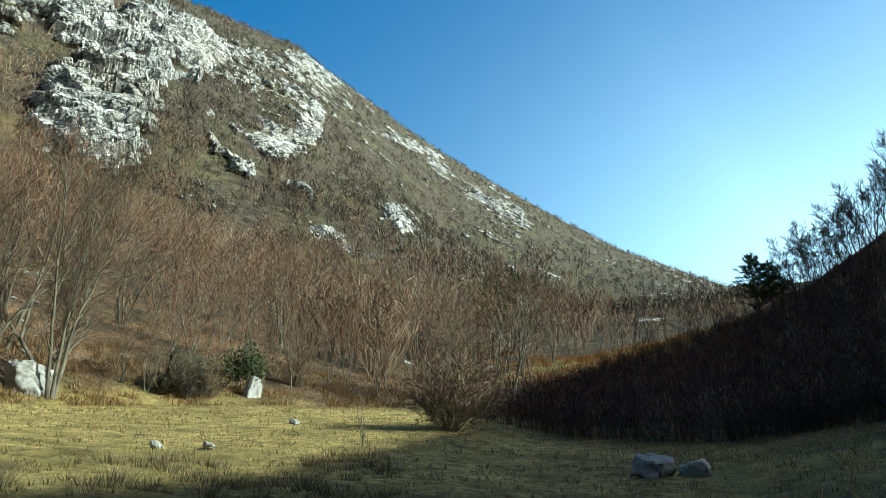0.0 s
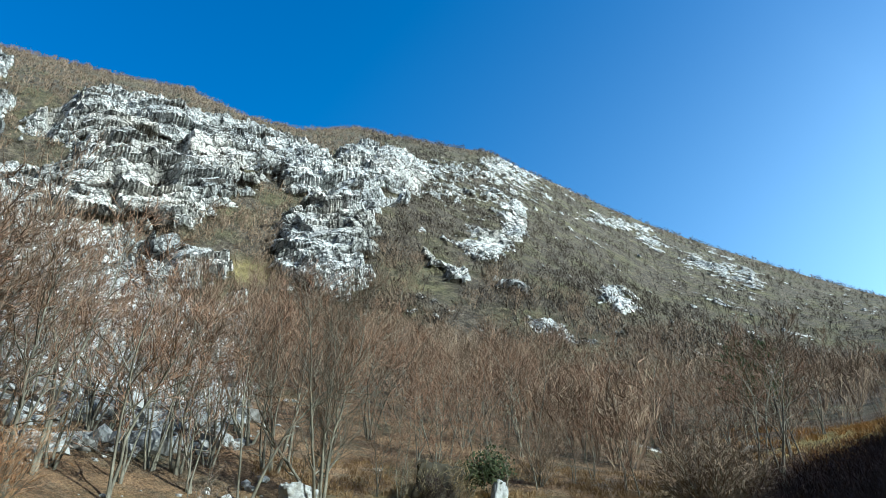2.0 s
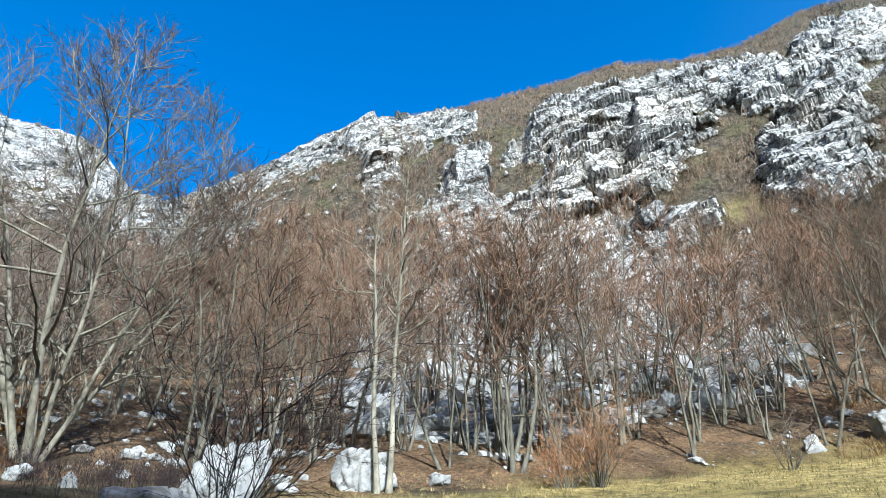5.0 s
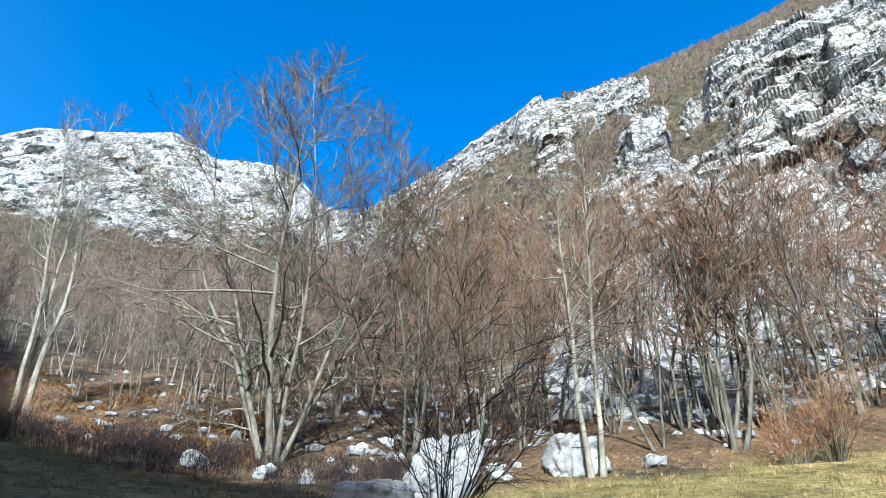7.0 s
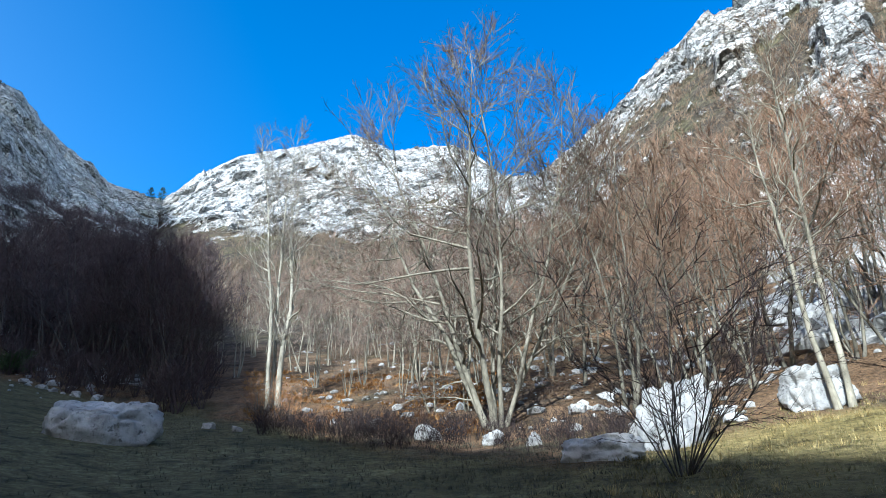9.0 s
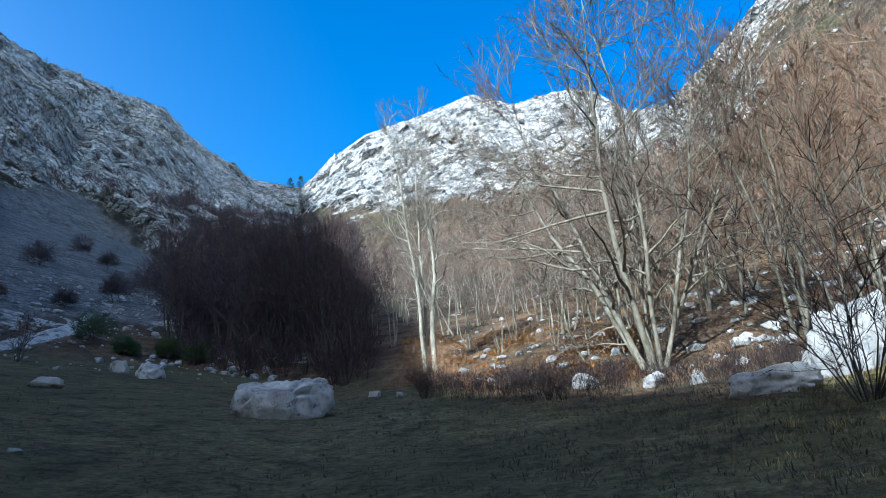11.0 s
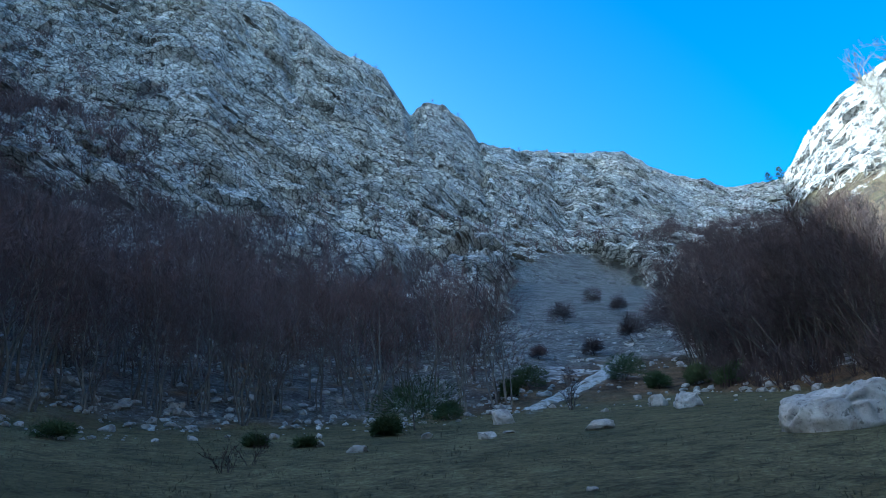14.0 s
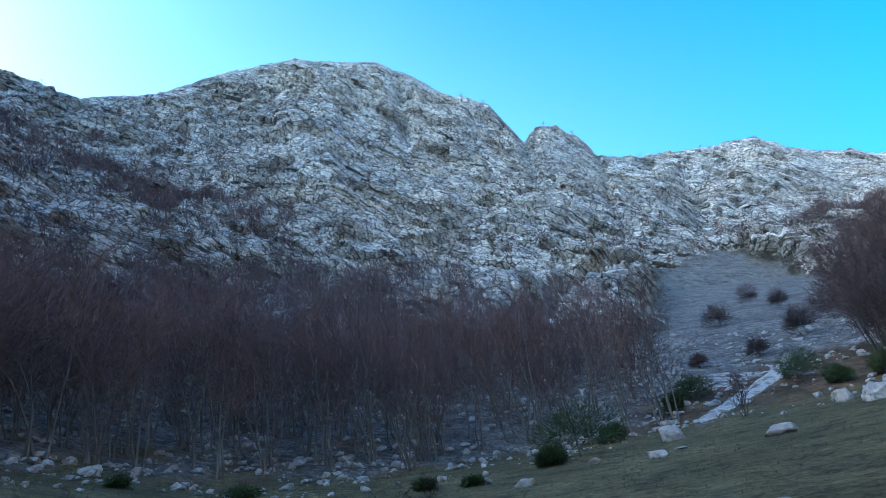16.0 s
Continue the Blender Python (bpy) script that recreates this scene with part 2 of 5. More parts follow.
    def cells(sx, sy):
        v = t.nodes.new("ShaderNodeTexVoronoi")
        v.inputs["Scale"].default_value = 1.0
        w = t.nodes.new("ShaderNodeVectorMath")
        w.operation = "ADD"
        n = put(t, "TexNoise", Scale=2.0, Detail=4.0)
        c = bedded(sx, sy)
        t.links.new(c, n.inputs["Vector"])
        k = t.nodes.new("ShaderNodeVectorMath")
        k.operation = "SCALE"
        k.inputs["Scale"].default_value = 0.4
        t.links.new(n.outputs["Color"], k.inputs[0])
        t.links.new(c, w.inputs[0])
        t.links.new(k.outputs[0], w.inputs[1])
        t.links.new(w.outputs[0], v.inputs["Vector"])
        e = t.nodes.new("ShaderNodeTexVoronoi")
        e.feature = "DISTANCE_TO_EDGE"
        e.inputs["Scale"].default_value = 1.0
        t.links.new(w.outputs[0], e.inputs["Vector"])
        sp = t.nodes.new("ShaderNodeSeparateColor")
        t.links.new(v.outputs["Color"], sp.inputs[0])
        return sp.outputs[0], e.outputs["Distance"]

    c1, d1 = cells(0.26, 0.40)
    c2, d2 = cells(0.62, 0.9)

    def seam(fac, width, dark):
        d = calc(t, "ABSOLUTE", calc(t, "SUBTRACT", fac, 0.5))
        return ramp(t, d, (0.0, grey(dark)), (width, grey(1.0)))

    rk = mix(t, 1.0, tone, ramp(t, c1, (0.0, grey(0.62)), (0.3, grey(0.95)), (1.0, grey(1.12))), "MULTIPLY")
    # dark bed lines and cracks; the shade inside them is put into colour
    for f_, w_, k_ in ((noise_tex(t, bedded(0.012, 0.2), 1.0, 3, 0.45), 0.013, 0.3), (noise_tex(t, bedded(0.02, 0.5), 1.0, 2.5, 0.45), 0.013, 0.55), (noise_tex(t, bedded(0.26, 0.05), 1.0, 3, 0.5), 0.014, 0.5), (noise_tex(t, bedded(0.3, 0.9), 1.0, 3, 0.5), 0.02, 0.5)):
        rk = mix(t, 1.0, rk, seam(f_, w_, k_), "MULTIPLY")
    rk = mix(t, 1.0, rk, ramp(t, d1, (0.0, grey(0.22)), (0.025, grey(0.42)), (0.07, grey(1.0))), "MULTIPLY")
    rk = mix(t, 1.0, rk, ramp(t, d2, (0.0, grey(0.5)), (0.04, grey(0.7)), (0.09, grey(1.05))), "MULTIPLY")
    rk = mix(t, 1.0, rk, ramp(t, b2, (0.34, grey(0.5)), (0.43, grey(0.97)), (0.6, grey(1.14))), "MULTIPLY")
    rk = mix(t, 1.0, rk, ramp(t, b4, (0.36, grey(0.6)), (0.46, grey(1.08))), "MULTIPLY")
    # dark patches painted as shaded hollows in the rock, apart from its relief
    hollow_shade = ramp(t, noise_tex(t, bedded(0.045, 0.22), 1.0, 6, 0.62), (0.345, grey(1)), (0.38, grey(0)))
    rk = mix(t, hollow_shade, rk, (0.045, 0.04, 0.034))
    tuft = ramp(t, calc(t, "ADD", calc(t, "MULTIPLY", b4, 0.5), calc(t, "MULTIPLY", b1, 0.5)), (0.36, grey(0.9)), (0.40, grey(0)))
    rk = mix(t, tuft, rk, mix(t, noise_tex(t, co, 0.6, 4), (0.05, 0.043, 0.034), (0.13, 0.115, 0.075)))
    step = calc(t, "ADD", calc(t, "MULTIPLY", c1, 0.6), calc(t, "ADD", calc(t, "MULTIPLY", c2, 0.28), calc(t, "MULTIPLY", calc(t, "MINIMUM", d1, 0.12), 3.0)))
    rh = calc(t, "ADD", step, calc(t, "ADD", calc(t, "MULTIPLY", b1, 0.8), calc(t, "MULTIPLY", b3, 0.6)))
    rh2 = b4
    warm = ramp(t, noise_tex(t, co, 0.022, 4), (0.45, (1.0, 1.0, 1.0)), (0.7, (1.0, 0.93, 0.84)))
    rk = mix(t, 1.0, rk, warm, "MULTIPLY")
    sc = ramp(t, noise_tex(t, co, 2.2, 8, 0.85), (0.32, (0.04, 0.039, 0.038)), (0.44, (0.125, 0.124, 0.12)), (0.55, (0.2, 0.198, 0.193)), (0.7, (0.36, 0.355, 0.345)))
    sc = mix(t, 1.0, sc, ramp(t, noise_tex(t, co, 0.55, 6, 0.8), (0.38, grey(0.62)), (0.5, grey(1.0)), (0.6, grey(1.25))), "MULTIPLY")
    sc = mix(t, 1.0, sc, ramp(t, noise_tex(t, co, 0.12, 6, 0.7), (0.3, grey(0.55)), (0.5, grey(0.9)), (0.7, grey(1.1))), "MULTIPLY")
    sc = mix(t, ramp(t, noise_tex(t, co, 0.35, 6, 0.8), (0.54, grey(0)), (0.62, grey(0.85))), sc, (0.06, 0.055, 0.04))
    # grass multiplied darker and greyer: the meadow's shade put into its colour
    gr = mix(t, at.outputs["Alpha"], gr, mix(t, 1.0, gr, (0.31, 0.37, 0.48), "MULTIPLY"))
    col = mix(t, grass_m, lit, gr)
    col = mix(t, scree_m, col, sc)
    # rock shows through with a ragged edge
    ragged = calc(t, "ADD", rock_m, calc(t, "MULTIPLY", calc(t, "SUBTRACT", noise_tex(t, bedded(0.16, 0.5), 1.0, 7, 0.75), 0.5), 1.9))
    edge = ramp(t, ragged, (0.44, grey(0)), (0.54, grey(1)))
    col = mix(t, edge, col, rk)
    t.links.new(col, b.inputs["Base Color"])
    b.inputs["Roughness"].default_value = 0.95
    b.inputs["Specular IOR Level"].default_value = 0.15
    h = calc(t, "MULTIPLY", calc(t, "ADD", calc(t, "MULTIPLY", rh, 1.0), calc(t, "MULTIPLY", rh2, 0.3)), edge)
    n = relief(t, h, 0.8, 0.9)
    soil = calc(t, "MULTIPLY", calc(t, "SUBTRACT", 1.0, edge), calc(t, "SUBTRACT", 1.0, grass_m))
    n = relief(t, calc(t, "MULTIPLY", clumps, soil), 0.9, 3.0, n)
    n = relief(t, noise_tex(t, co, 0.9, 5, 0.7), 0.7, 0.35, n)
    n = relief(t, noise_tex(t, co, 3.5, 8, 0.8), 0.8, 0.16, n)
    t.links.new(n, b.inputs["Normal"])
    return m


def stone_material():
    m, t, b = nodes("limestone")
    tc = t.nodes.new("ShaderNodeNewGeometry")
    co = tc.outputs["Position"]
    a1, a2, a3 = noise_tex(t, co, 1.1, 6), noise_tex(t, co, 7.0, 7, 0.75), noise_tex(t, co, 2.6, 5, 0.7)
    col = ramp(t, a1, (0.3, (0.2, 0.2, 0.197)), (0.5, (0.315, 0.313, 0.305)), (0.7, (0.42, 0.416, 0.402)))
    col = mix(t, 1.0, col, ramp(t, a2, (0.33, grey(0.55)), (0.47, grey(0.95)), (0.7, grey(1.06))), "MULTIPLY")
    col = mix(t, 1.0, col, ramp(t, a3, (0.34, grey(0.4)), (0.4, grey(1.0))), "MULTIPLY")
    h = calc(t, "ADD", calc(t, "MULTIPLY", a2, 0.5), a3)
    info = t.nodes.new("ShaderNodeObjectInfo")
    col = mix(t, 1.0, col, ramp(t, info.outputs["Random"], (0.0, grey(0.9)), (1.0, grey(1.15))), "MULTIPLY")
    moss = ramp(t, noise_tex(t, tc.outputs["Position"], 1.7, 5), (0.58, grey(0)), (0.72, grey(0.6)))
    col = mix(t, moss, col, (0.16, 0.15, 0.11))
    t.links.new(col, b.inputs["Base Color"])
    b.inputs["Roughness"].default_value = 0.92
    b.inputs["Specular IOR Level"].default_value = 0.2
    t.links.new(relief(t, h, 0.8, 0.08), b.inputs["Normal"])
    return m


def bark_material(name, dark, light, scale=3.0):
    m, t, b = nodes(name)
    g = t.nodes.new("ShaderNodeNewGeometry")
    mp = t.nodes.new("ShaderNodeMapping")
    mp.inputs["Scale"].default_value = (1, 1, 0.35)
    t.links.new(g.outputs["Position"], mp.inputs["Vector"])
    f = noise_tex(t, mp.outputs[0], scale, 6, 0.7)
    col = ramp(t, f, (0.32, dark), (0.5, tuple((x + y) / 2 for x, y in zip(dark, light))), (0.66, light))
    info = t.nodes.new("ShaderNodeObjectInfo")
    col = mix(t, 1.0, col, ramp(t, info.outputs["Random"], (0.0, grey(0.8)), (1.0, grey(1.15))), "MULTIPLY")
    t.links.new(col, b.inputs["Base Color"])
    b.inputs["Roughness"].default_value = 0.9
    b.inputs["Specular IOR Level"].default_value = 0.2
    t.links.new(relief(t, f, 0.5, 0.03), b.inputs["Normal"])
    return m


def twig_material(name, *colours):
    """Twigs, needles, stalks: colour varies from island to island and from plant to plant."""
    m, t, b = nodes(name)
    g = t.nodes.new("ShaderNodeNewGeometry")
    n = len(colours) - 1
    col = ramp(t, g.outputs["Random Per Island"], *[(k / n, c) for k, c in enumerate(colours)])
    info = t.nodes.new("ShaderNodeObjectInfo")
    col = mix(t, 1.0, col, ramp(t, info.outputs["Random"], (0.0, (0.8, 0.86, 0.9)), (1.0, (1.15, 1.05, 1.0))), "MULTIPLY")
    patch = ramp(t, noise_tex(t, g.outputs["Position"], 0.06, 3), (0.35, grey(0.75)), (0.65, grey(1.2)))
    col = mix(t, 1.0, col, patch, "MULTIPLY")
    t.links.new(col, b.inputs["Base Color"])
    b.inputs["Roughness"].default_value = 0.85
    b.inputs["Specular IOR Level"].default_value = 0.15
    return m


LAND = land_material()
STONE = stone_material()
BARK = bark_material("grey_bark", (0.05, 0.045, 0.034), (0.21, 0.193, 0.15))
# lighter copy of the grey bark: sunlight on the stems put into colour
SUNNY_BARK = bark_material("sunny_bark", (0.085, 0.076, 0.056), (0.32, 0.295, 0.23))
PALE_BARK = bark_material("pale_bark", (0.14, 0.13, 0.10), (0.46, 0.43, 0.35))
# darker bark copy: shade on thicket and hill stems put into colour
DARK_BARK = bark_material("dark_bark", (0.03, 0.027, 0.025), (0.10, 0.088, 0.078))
TWIG = twig_material("beech_twigs", (0.1, 0.064, 0.043), (0.2, 0.13, 0.085), (0.165, 0.1, 0.067), (0.26, 0.19, 0.13))
GREY_TWIG = twig_material("grey_twigs", (0.12, 0.09, 0.07), (0.23, 0.18, 0.145), (0.17, 0.125, 0.10))
BEECH_TWIG = twig_material("dark_beech_twigs", (0.06, 0.043, 0.034), (0.135, 0.096, 0.074), (0.09, 0.064, 0.05))
# darker twig copy with the thicket's shade put into its colour
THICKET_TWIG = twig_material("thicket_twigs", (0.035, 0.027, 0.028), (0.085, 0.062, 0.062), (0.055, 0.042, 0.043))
# near-black copies: shade on the hill and on shaded shrubs is in the colour
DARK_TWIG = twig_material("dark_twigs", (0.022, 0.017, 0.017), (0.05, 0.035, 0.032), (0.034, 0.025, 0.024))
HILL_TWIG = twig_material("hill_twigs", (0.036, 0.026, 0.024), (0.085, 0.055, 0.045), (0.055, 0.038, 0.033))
# darker copy of the beech twigs: the wood's shade is in its colour
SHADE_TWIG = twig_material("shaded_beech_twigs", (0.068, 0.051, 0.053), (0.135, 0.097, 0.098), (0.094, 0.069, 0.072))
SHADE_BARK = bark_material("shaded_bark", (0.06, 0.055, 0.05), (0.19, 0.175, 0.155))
RUST_TWIG = twig_material("rust_twigs", (0.24, 0.12, 0.06), (0.36, 0.20, 0.10), (0.30, 0.19, 0.12))
# darker scrub copy: self-shadow of the dense brush put into its colour
DARK_SCRUB = twig_material("hillside_brush", (0.036, 0.031, 0.024), (0.078, 0.066, 0.05), (0.055, 0.045, 0.035), (0.105, 0.09, 0.07))
SCRUB = twig_material("hillside_scrub", (0.095, 0.07, 0.049), (0.185, 0.142, 0.1), (0.145, 0.106, 0.075), (0.23, 0.188, 0.135))
DRY_FERN = twig_material("dry_fern", (0.2, 0.12, 0.055), (0.33, 0.22, 0.11), (0.26, 0.165, 0.08))
BRACKEN = twig_material("dead_bracken", (0.36, 0.17, 0.05), (0.5, 0.28, 0.1), (0.28, 0.15, 0.06))
NEEDLE = twig_material("dark_needles", (0.03, 0.05, 0.022), (0.06, 0.09, 0.036), (0.045, 0.07, 0.03))
LEAF = twig_material("ivy_leaves", (0.014, 0.019, 0.007), (0.034, 0.044, 0.016), (0.055, 0.055, 0.03))
GRASS = twig_material("dry_grass", (0.16, 0.135, 0.06), (0.32, 0.275, 0.14), (0.24, 0.21, 0.10), (0.13, 0.125, 0.05))
STRAW = twig_material("straw", (0.3, 0.24, 0.1), (0.46, 0.38, 0.18), (0.38, 0.31, 0.14))
HEATH = twig_material("dry_heath", (0.12, 0.092, 0.055), (0.25, 0.2, 0.125), (0.19, 0.155, 0.085))

# ---- the land ----
# outcrops: azimuth, elevation, half length and half width as (right, up) in degrees, weight, how far they stand out
OUTCROPS = (
    (44.3, 33.6, 8.22, 4.72, -2.56, 2.79, 0.80, 14), (33.7, 36.0, 2.08, -0.56, 0.46, 1.63, 0.75, 9), (30.6, 30.4, 4.3, 0.25, -0.36, 4.3, 0.80, 13), (50.8, 35.9, 5.21, 2.23, -1.01, 1.37, 0.75, 9),
    (66.1, 35.2, 2.21, 0.05, -0.05, 1.24, 0.70, 5), (61.8, 36.1, 2.34, -0.03, 0.00, 1.15, 0.60, 5), (72.8, 34.8, 5.86, 2.53, -0.68, 0.99, 0.70, 5), (60.7, 31.8, 2.24, -0.05, 0.02, 1.71, 0.75, 6),
    (59.7, 34.0, 1.83, 0.21, -0.10, 0.53, 0.50, 3), (68.5, 32.1, 1.60, 0.07, -0.18, 2.95, 0.65, 4), (41.8, 27.1, 3.23, -0.31, 0.08, 0.78, 0.55, 2), (58.7, 29.1, 6.17, 0.45, -0.12, 1.3, 0.55, 2),
    (26.2, 36.0, 3.69, 0.24, -0.35, 2.68, 0.34, 5), (19.8, 36.4, 9.39, -2.15, 0.55, 1.96, 0.32, 5), (12.8, 32.3, 1.15, -0.12, 0.2, 1.6, 0.80, 9), (15.6, 30.6, 1.84, -0.14, 0.11, 1.17, 0.60, 5),
    (3.7, 31.9, 2.62, -0.84, 0.16, 0.41, 0.36, 2), (0.8, 30.2, 1.3, -0.8, 0.4, 0.6, 0.3, 3), (-2.6, 28.0, 0.9, -0.6, 0.4, 0.5, 0.3, 2), (-5.4, 26.8, 2.09, -1.56, 0.55, 0.71, 0.28, 3), (3.9, 25.8, 1.50, -0.81, 0.46, 0.74, 0.65, 5),
    (14.1, 27.7, 1.87, -0.52, 0.16, 0.47, 0.60, 2), (9.0, 23.5, 2.89, -1.03, 0.16, 0.36, 0.50, 1), (19.6, 28.8, 2.53, -1.04, 0.34, 0.66, 0.50, 3), (26.5, 36.1, 4.32, -0.95, 0.55, 1.75, 0.3, 4),
    (13.1, 36.9, 3.01, -0.98, 0.30, 0.66, 0.40, 2), (16.2, 31.9, 2.45, -0.40, 0.36, 1.49, 0.30, 4), (84.9, 25.4, 3.9, 1.65, -0.78, 1.5, 0.50, 3), (81.4, 30.2, 2.80, 0.86, -0.25, 0.66, 0.50, 2),
    (49, 18.5, 14, 1.0, 0, 6.5, 0.75, 0), (62, 18.5, 7, 0, 0, 6.5, 0.5, 0), (57, 25.5, 9, 0.5, 0, 2.2, 0.5, 0))


def frac(x):
    return x - np.floor(x)


def cover_and_shift(az, r, p, el):
    """Rock, scree and grass shares of the land, and how far rock stands out of it."""
    edge = curve(EDGE_R, az)
    n30, n8, n3 = fbm(p / 32.0, 4), fbm(p / 9.0, 3), fbm(p / 3.2, 3)
    face = np.radians(np.where(az > 210, 250.0, np.where(az > 119.5, 160.0, np.where((az > 87.5), 105.0, 42.0))))
    face = np.where(az > 300, np.radians(42.0), face)
    side = np.stack([np.cos(face), np.sin(face), np.zeros_like(az)], 1)
    lift = np.where((az < 87.5) | (az > 300), 84.0, 0.0)
    tilt = np.radians(np.where((az > 119.5) & (az < 210), 26.0, -25.0))
    run = (p * side).sum(1) + lift
    bed = p[:, 2] * np.cos(tilt) + run * np.sin(tilt)
    along = run * np.cos(tilt) - p[:, 2] * np.sin(tilt)
    ledge_veg = fbm(np.stack([along / 45, bed / 7.0, r / 60], 1) + 3, 3)
    v = curve(((-40, 0.1), (-30, 0.22), (-8, 0.22), (10, 0.14), (24, 0.16), (30, 0.12), (50, 0.12), (58, 0.18), (75, 0.28), (86, 0.4), (89, 0.55), (118, 0.62), (121, 0.66), (205, 0.62), (240, 0.3), (300, 0.1)), az)
    high = smooth(23, 25.5, el + 1.5 * n30)
    west = smooth(85, 91, az + 2 * n30) * smooth(121.5, 118.5, az + 2 * n30)
    v = v * (1 - west) + west * (0.16 + 0.8 * high)
    cirque = smooth(117.5, 121.5, az + 2 * n30) * (1 - smooth(205, 215, az))
    v = v + cirque * 0.28 * smooth(curve(((120, 20), (150, 22), (195, 25)), az), curve(((120, 23), (150, 26), (195, 30)), az), el)
    v = v - 0.4 * smooth(36.9, 38.4, el + n30) * smooth(12, 18, az) * smooth(62, 56, az)
    bulge = np.zeros_like(az)
    for a, e, lx, ly, wx, wy, w, deep in OUTCROPS:
        x, y = (a - az + 180) % 360 - 180, el - e
        k = lx * wy - ly * wx
        d = ((x * wy - y * wx) / k) ** 2 + ((y * lx - x * ly) / k) ** 2
        v = v + w * np.exp(-(d / 1.25) ** 2)
        bulge = np.maximum(bulge, 0.32 * deep * np.sqrt(np.clip(1.15 - d + 0.5 * n8 + 0.3 * n30, 0, 1)))
    over = el - curve(((120, 22), (143, 25.2), (152, 28.0), (170, 31.6), (187, 35.4), (198, 38), (210, 40)), az) + 0.8 * n30
    v = v - 0.55 * cirque * np.exp(-((over - 0.8) / 0.7) ** 2) * smooth(-0.35, 0.15, n30)
    v = v - 0.25 * cirque * smooth(176, 186, az) * smooth(-0.1, 0.25, n8 + 0.5 * n30) * smooth(40, 36, el)
    v = v - 0.6 * smooth(0.10, 0.38, ledge_veg) * (1 - 0.5 * cirque)
    v = v - 0.5 * smooth(141, 147, az) * smooth(210, 205, az) * smooth(2.3, 1.8, r / edge)
    v = v - 0.4 * smooth(74, 78, az) * smooth(97, 92, az) * smooth(24.5, 22.5, el + n30)
    open_ = smooth(1.08, 1.3, r / edge)
    sa_ = np.where(az > 210, az - 360, az)
    near_hill = smooth(-2, -14, np.where(az > 200, az - 360, az)) * (r < 90)
    wild = smooth(26, 20, sa_) * (r > 90)
    crag = smooth(20, 28, sa_) * smooth(90, 84, sa_)
    rock = smooth(0.28, 0.58, v - 0.06 * wild + (0.40 - 0.12 * crag) * n30 + (0.34 + 0.3 * wild) * n8 + (0.26 + 0.15 * wild) * n3) * open_ * (1 - 0.9 * near_hill)
    # scree fan and the gravel track below it
    wide = 2.5 + (25.5 - el) * 1.25
    scree = smooth(1.0, 0.75, np.abs(az - (138.5 + (el - 20) * 0.25)) / np.maximum(wide, 0.1) + 0.45 * n8 + 0.35 * n30) * smooth(15.3, 16.6, el + n8) * smooth(25.6, 24.6, el + n8)
    scree = np.maximum(scree, 0.95 * smooth(1.1, 0.8, np.hypot((az - 152) / 9, (el - 24 + (az - 152) * 0.12) / 0.9) + 0.4 * n8))
    ta = np.clip((az - 135.5) / 8.0, 0, 1)
    track = smooth(1.0, 0.6, np.abs(el - (16.0 - 2.5 * ta ** 0.7)) / (0.42 - 0.12 * ta) + 0.5 * n3) * smooth(135, 135.6, az) * smooth(144, 143.2, az)
    scree = np.maximum(scree, track)
    scree = np.maximum(scree, 0.95 * smooth(146, 150, az + 2 * n8) * smooth(207, 204, az) * smooth(1.0, 1.06, r / edge + 0.06 * n3) * smooth(2.6, 2.2, r / edge + 0.4 * n30) * smooth(-0.5, -0.1, n8 + 0.6 * n3))
    rock = rock * (1 - 0.92 * scree)
    brink = curve(((-40, 1), (40, 1), (58, 0.93), (76, 0.8), (86, 0.72), (98, 0.76), (106, 0.84), (112, 1), (300, 1)), az)
    grass = smooth(1.12, 0.94, r / edge / brink + 0.2 * n8 + 0.1 * n3) * (1 - 0.9 * near_hill * smooth(0.75, 1.0, r / edge))
    sa = np.where(az > 200, az - 360, az)
    terrace = smooth(1.0, 0.6, np.abs(r - 62) / 9 + 0.3 * n8) * smooth(-29, -26, sa) * smooth(1, -3, sa)
    grass = np.maximum(grass, 0.9 * terrace)
    alm = smooth(1.0, 0.5, np.hypot((az - 38) / 7, (el - 27.3) / 1.3) + 0.5 * n8) + smooth(1.0, 0.5, np.hypot((az - 106) / 6, (el - 25.6) / 0.7) + 0.5 * n8)
    grass = np.clip(np.maximum(grass, 0.4 * alm), 0, 1) * (1 - rock * 0.5)
    # relief of the rock: gullies, blocks and inclined beds
    thick = np.where((az > 119.5) & (az < 210), 6.5, 5.5)
    q = bed / thick + 0.3 * n30 + 0.06 * n8
    ledge = frac(q) ** 0.7 - 0.5 + 0.3 * (frac(3.3 * q + 0.4 * n8) ** 0.7 - 0.5)
    blocks = np.zeros_like(az)
    for wide_, tall_, step_, slant in ((19.0, 10.0, 3.4, 6.0), (8.0, 4.6, 1.9, 3.2), (3.4, 2.2, 0.35, 0.6)):
        y = bed / tall_ + 0.22 * n30 + 0.07 * n8
        row = np.floor(y)
        x = along / wide_ + np.sin(row * 91.7) * 0.5 + 0.3 * n8
        col_ = np.floor(x)

        def dice(k):
            return ((np.sin(row * 12.9898 + col_ * 78.233 + wide_ + k) * 43758.5453) % 1.0) - 0.5

        blocks = blocks + step_ * dice(0.0) + slant * (dice(3.1) * (x - col_ - 0.5) + dice(5.7) * (y - row - 0.5))
    cut = np.abs(frac(bed / (thick * 2.3) + 0.3 * n30 + 0.06 * n8) - 0.5)
    joint = np.abs(frac(along / 23.0 + 0.5 * n30 + 0.1 * n8) - 0.5)
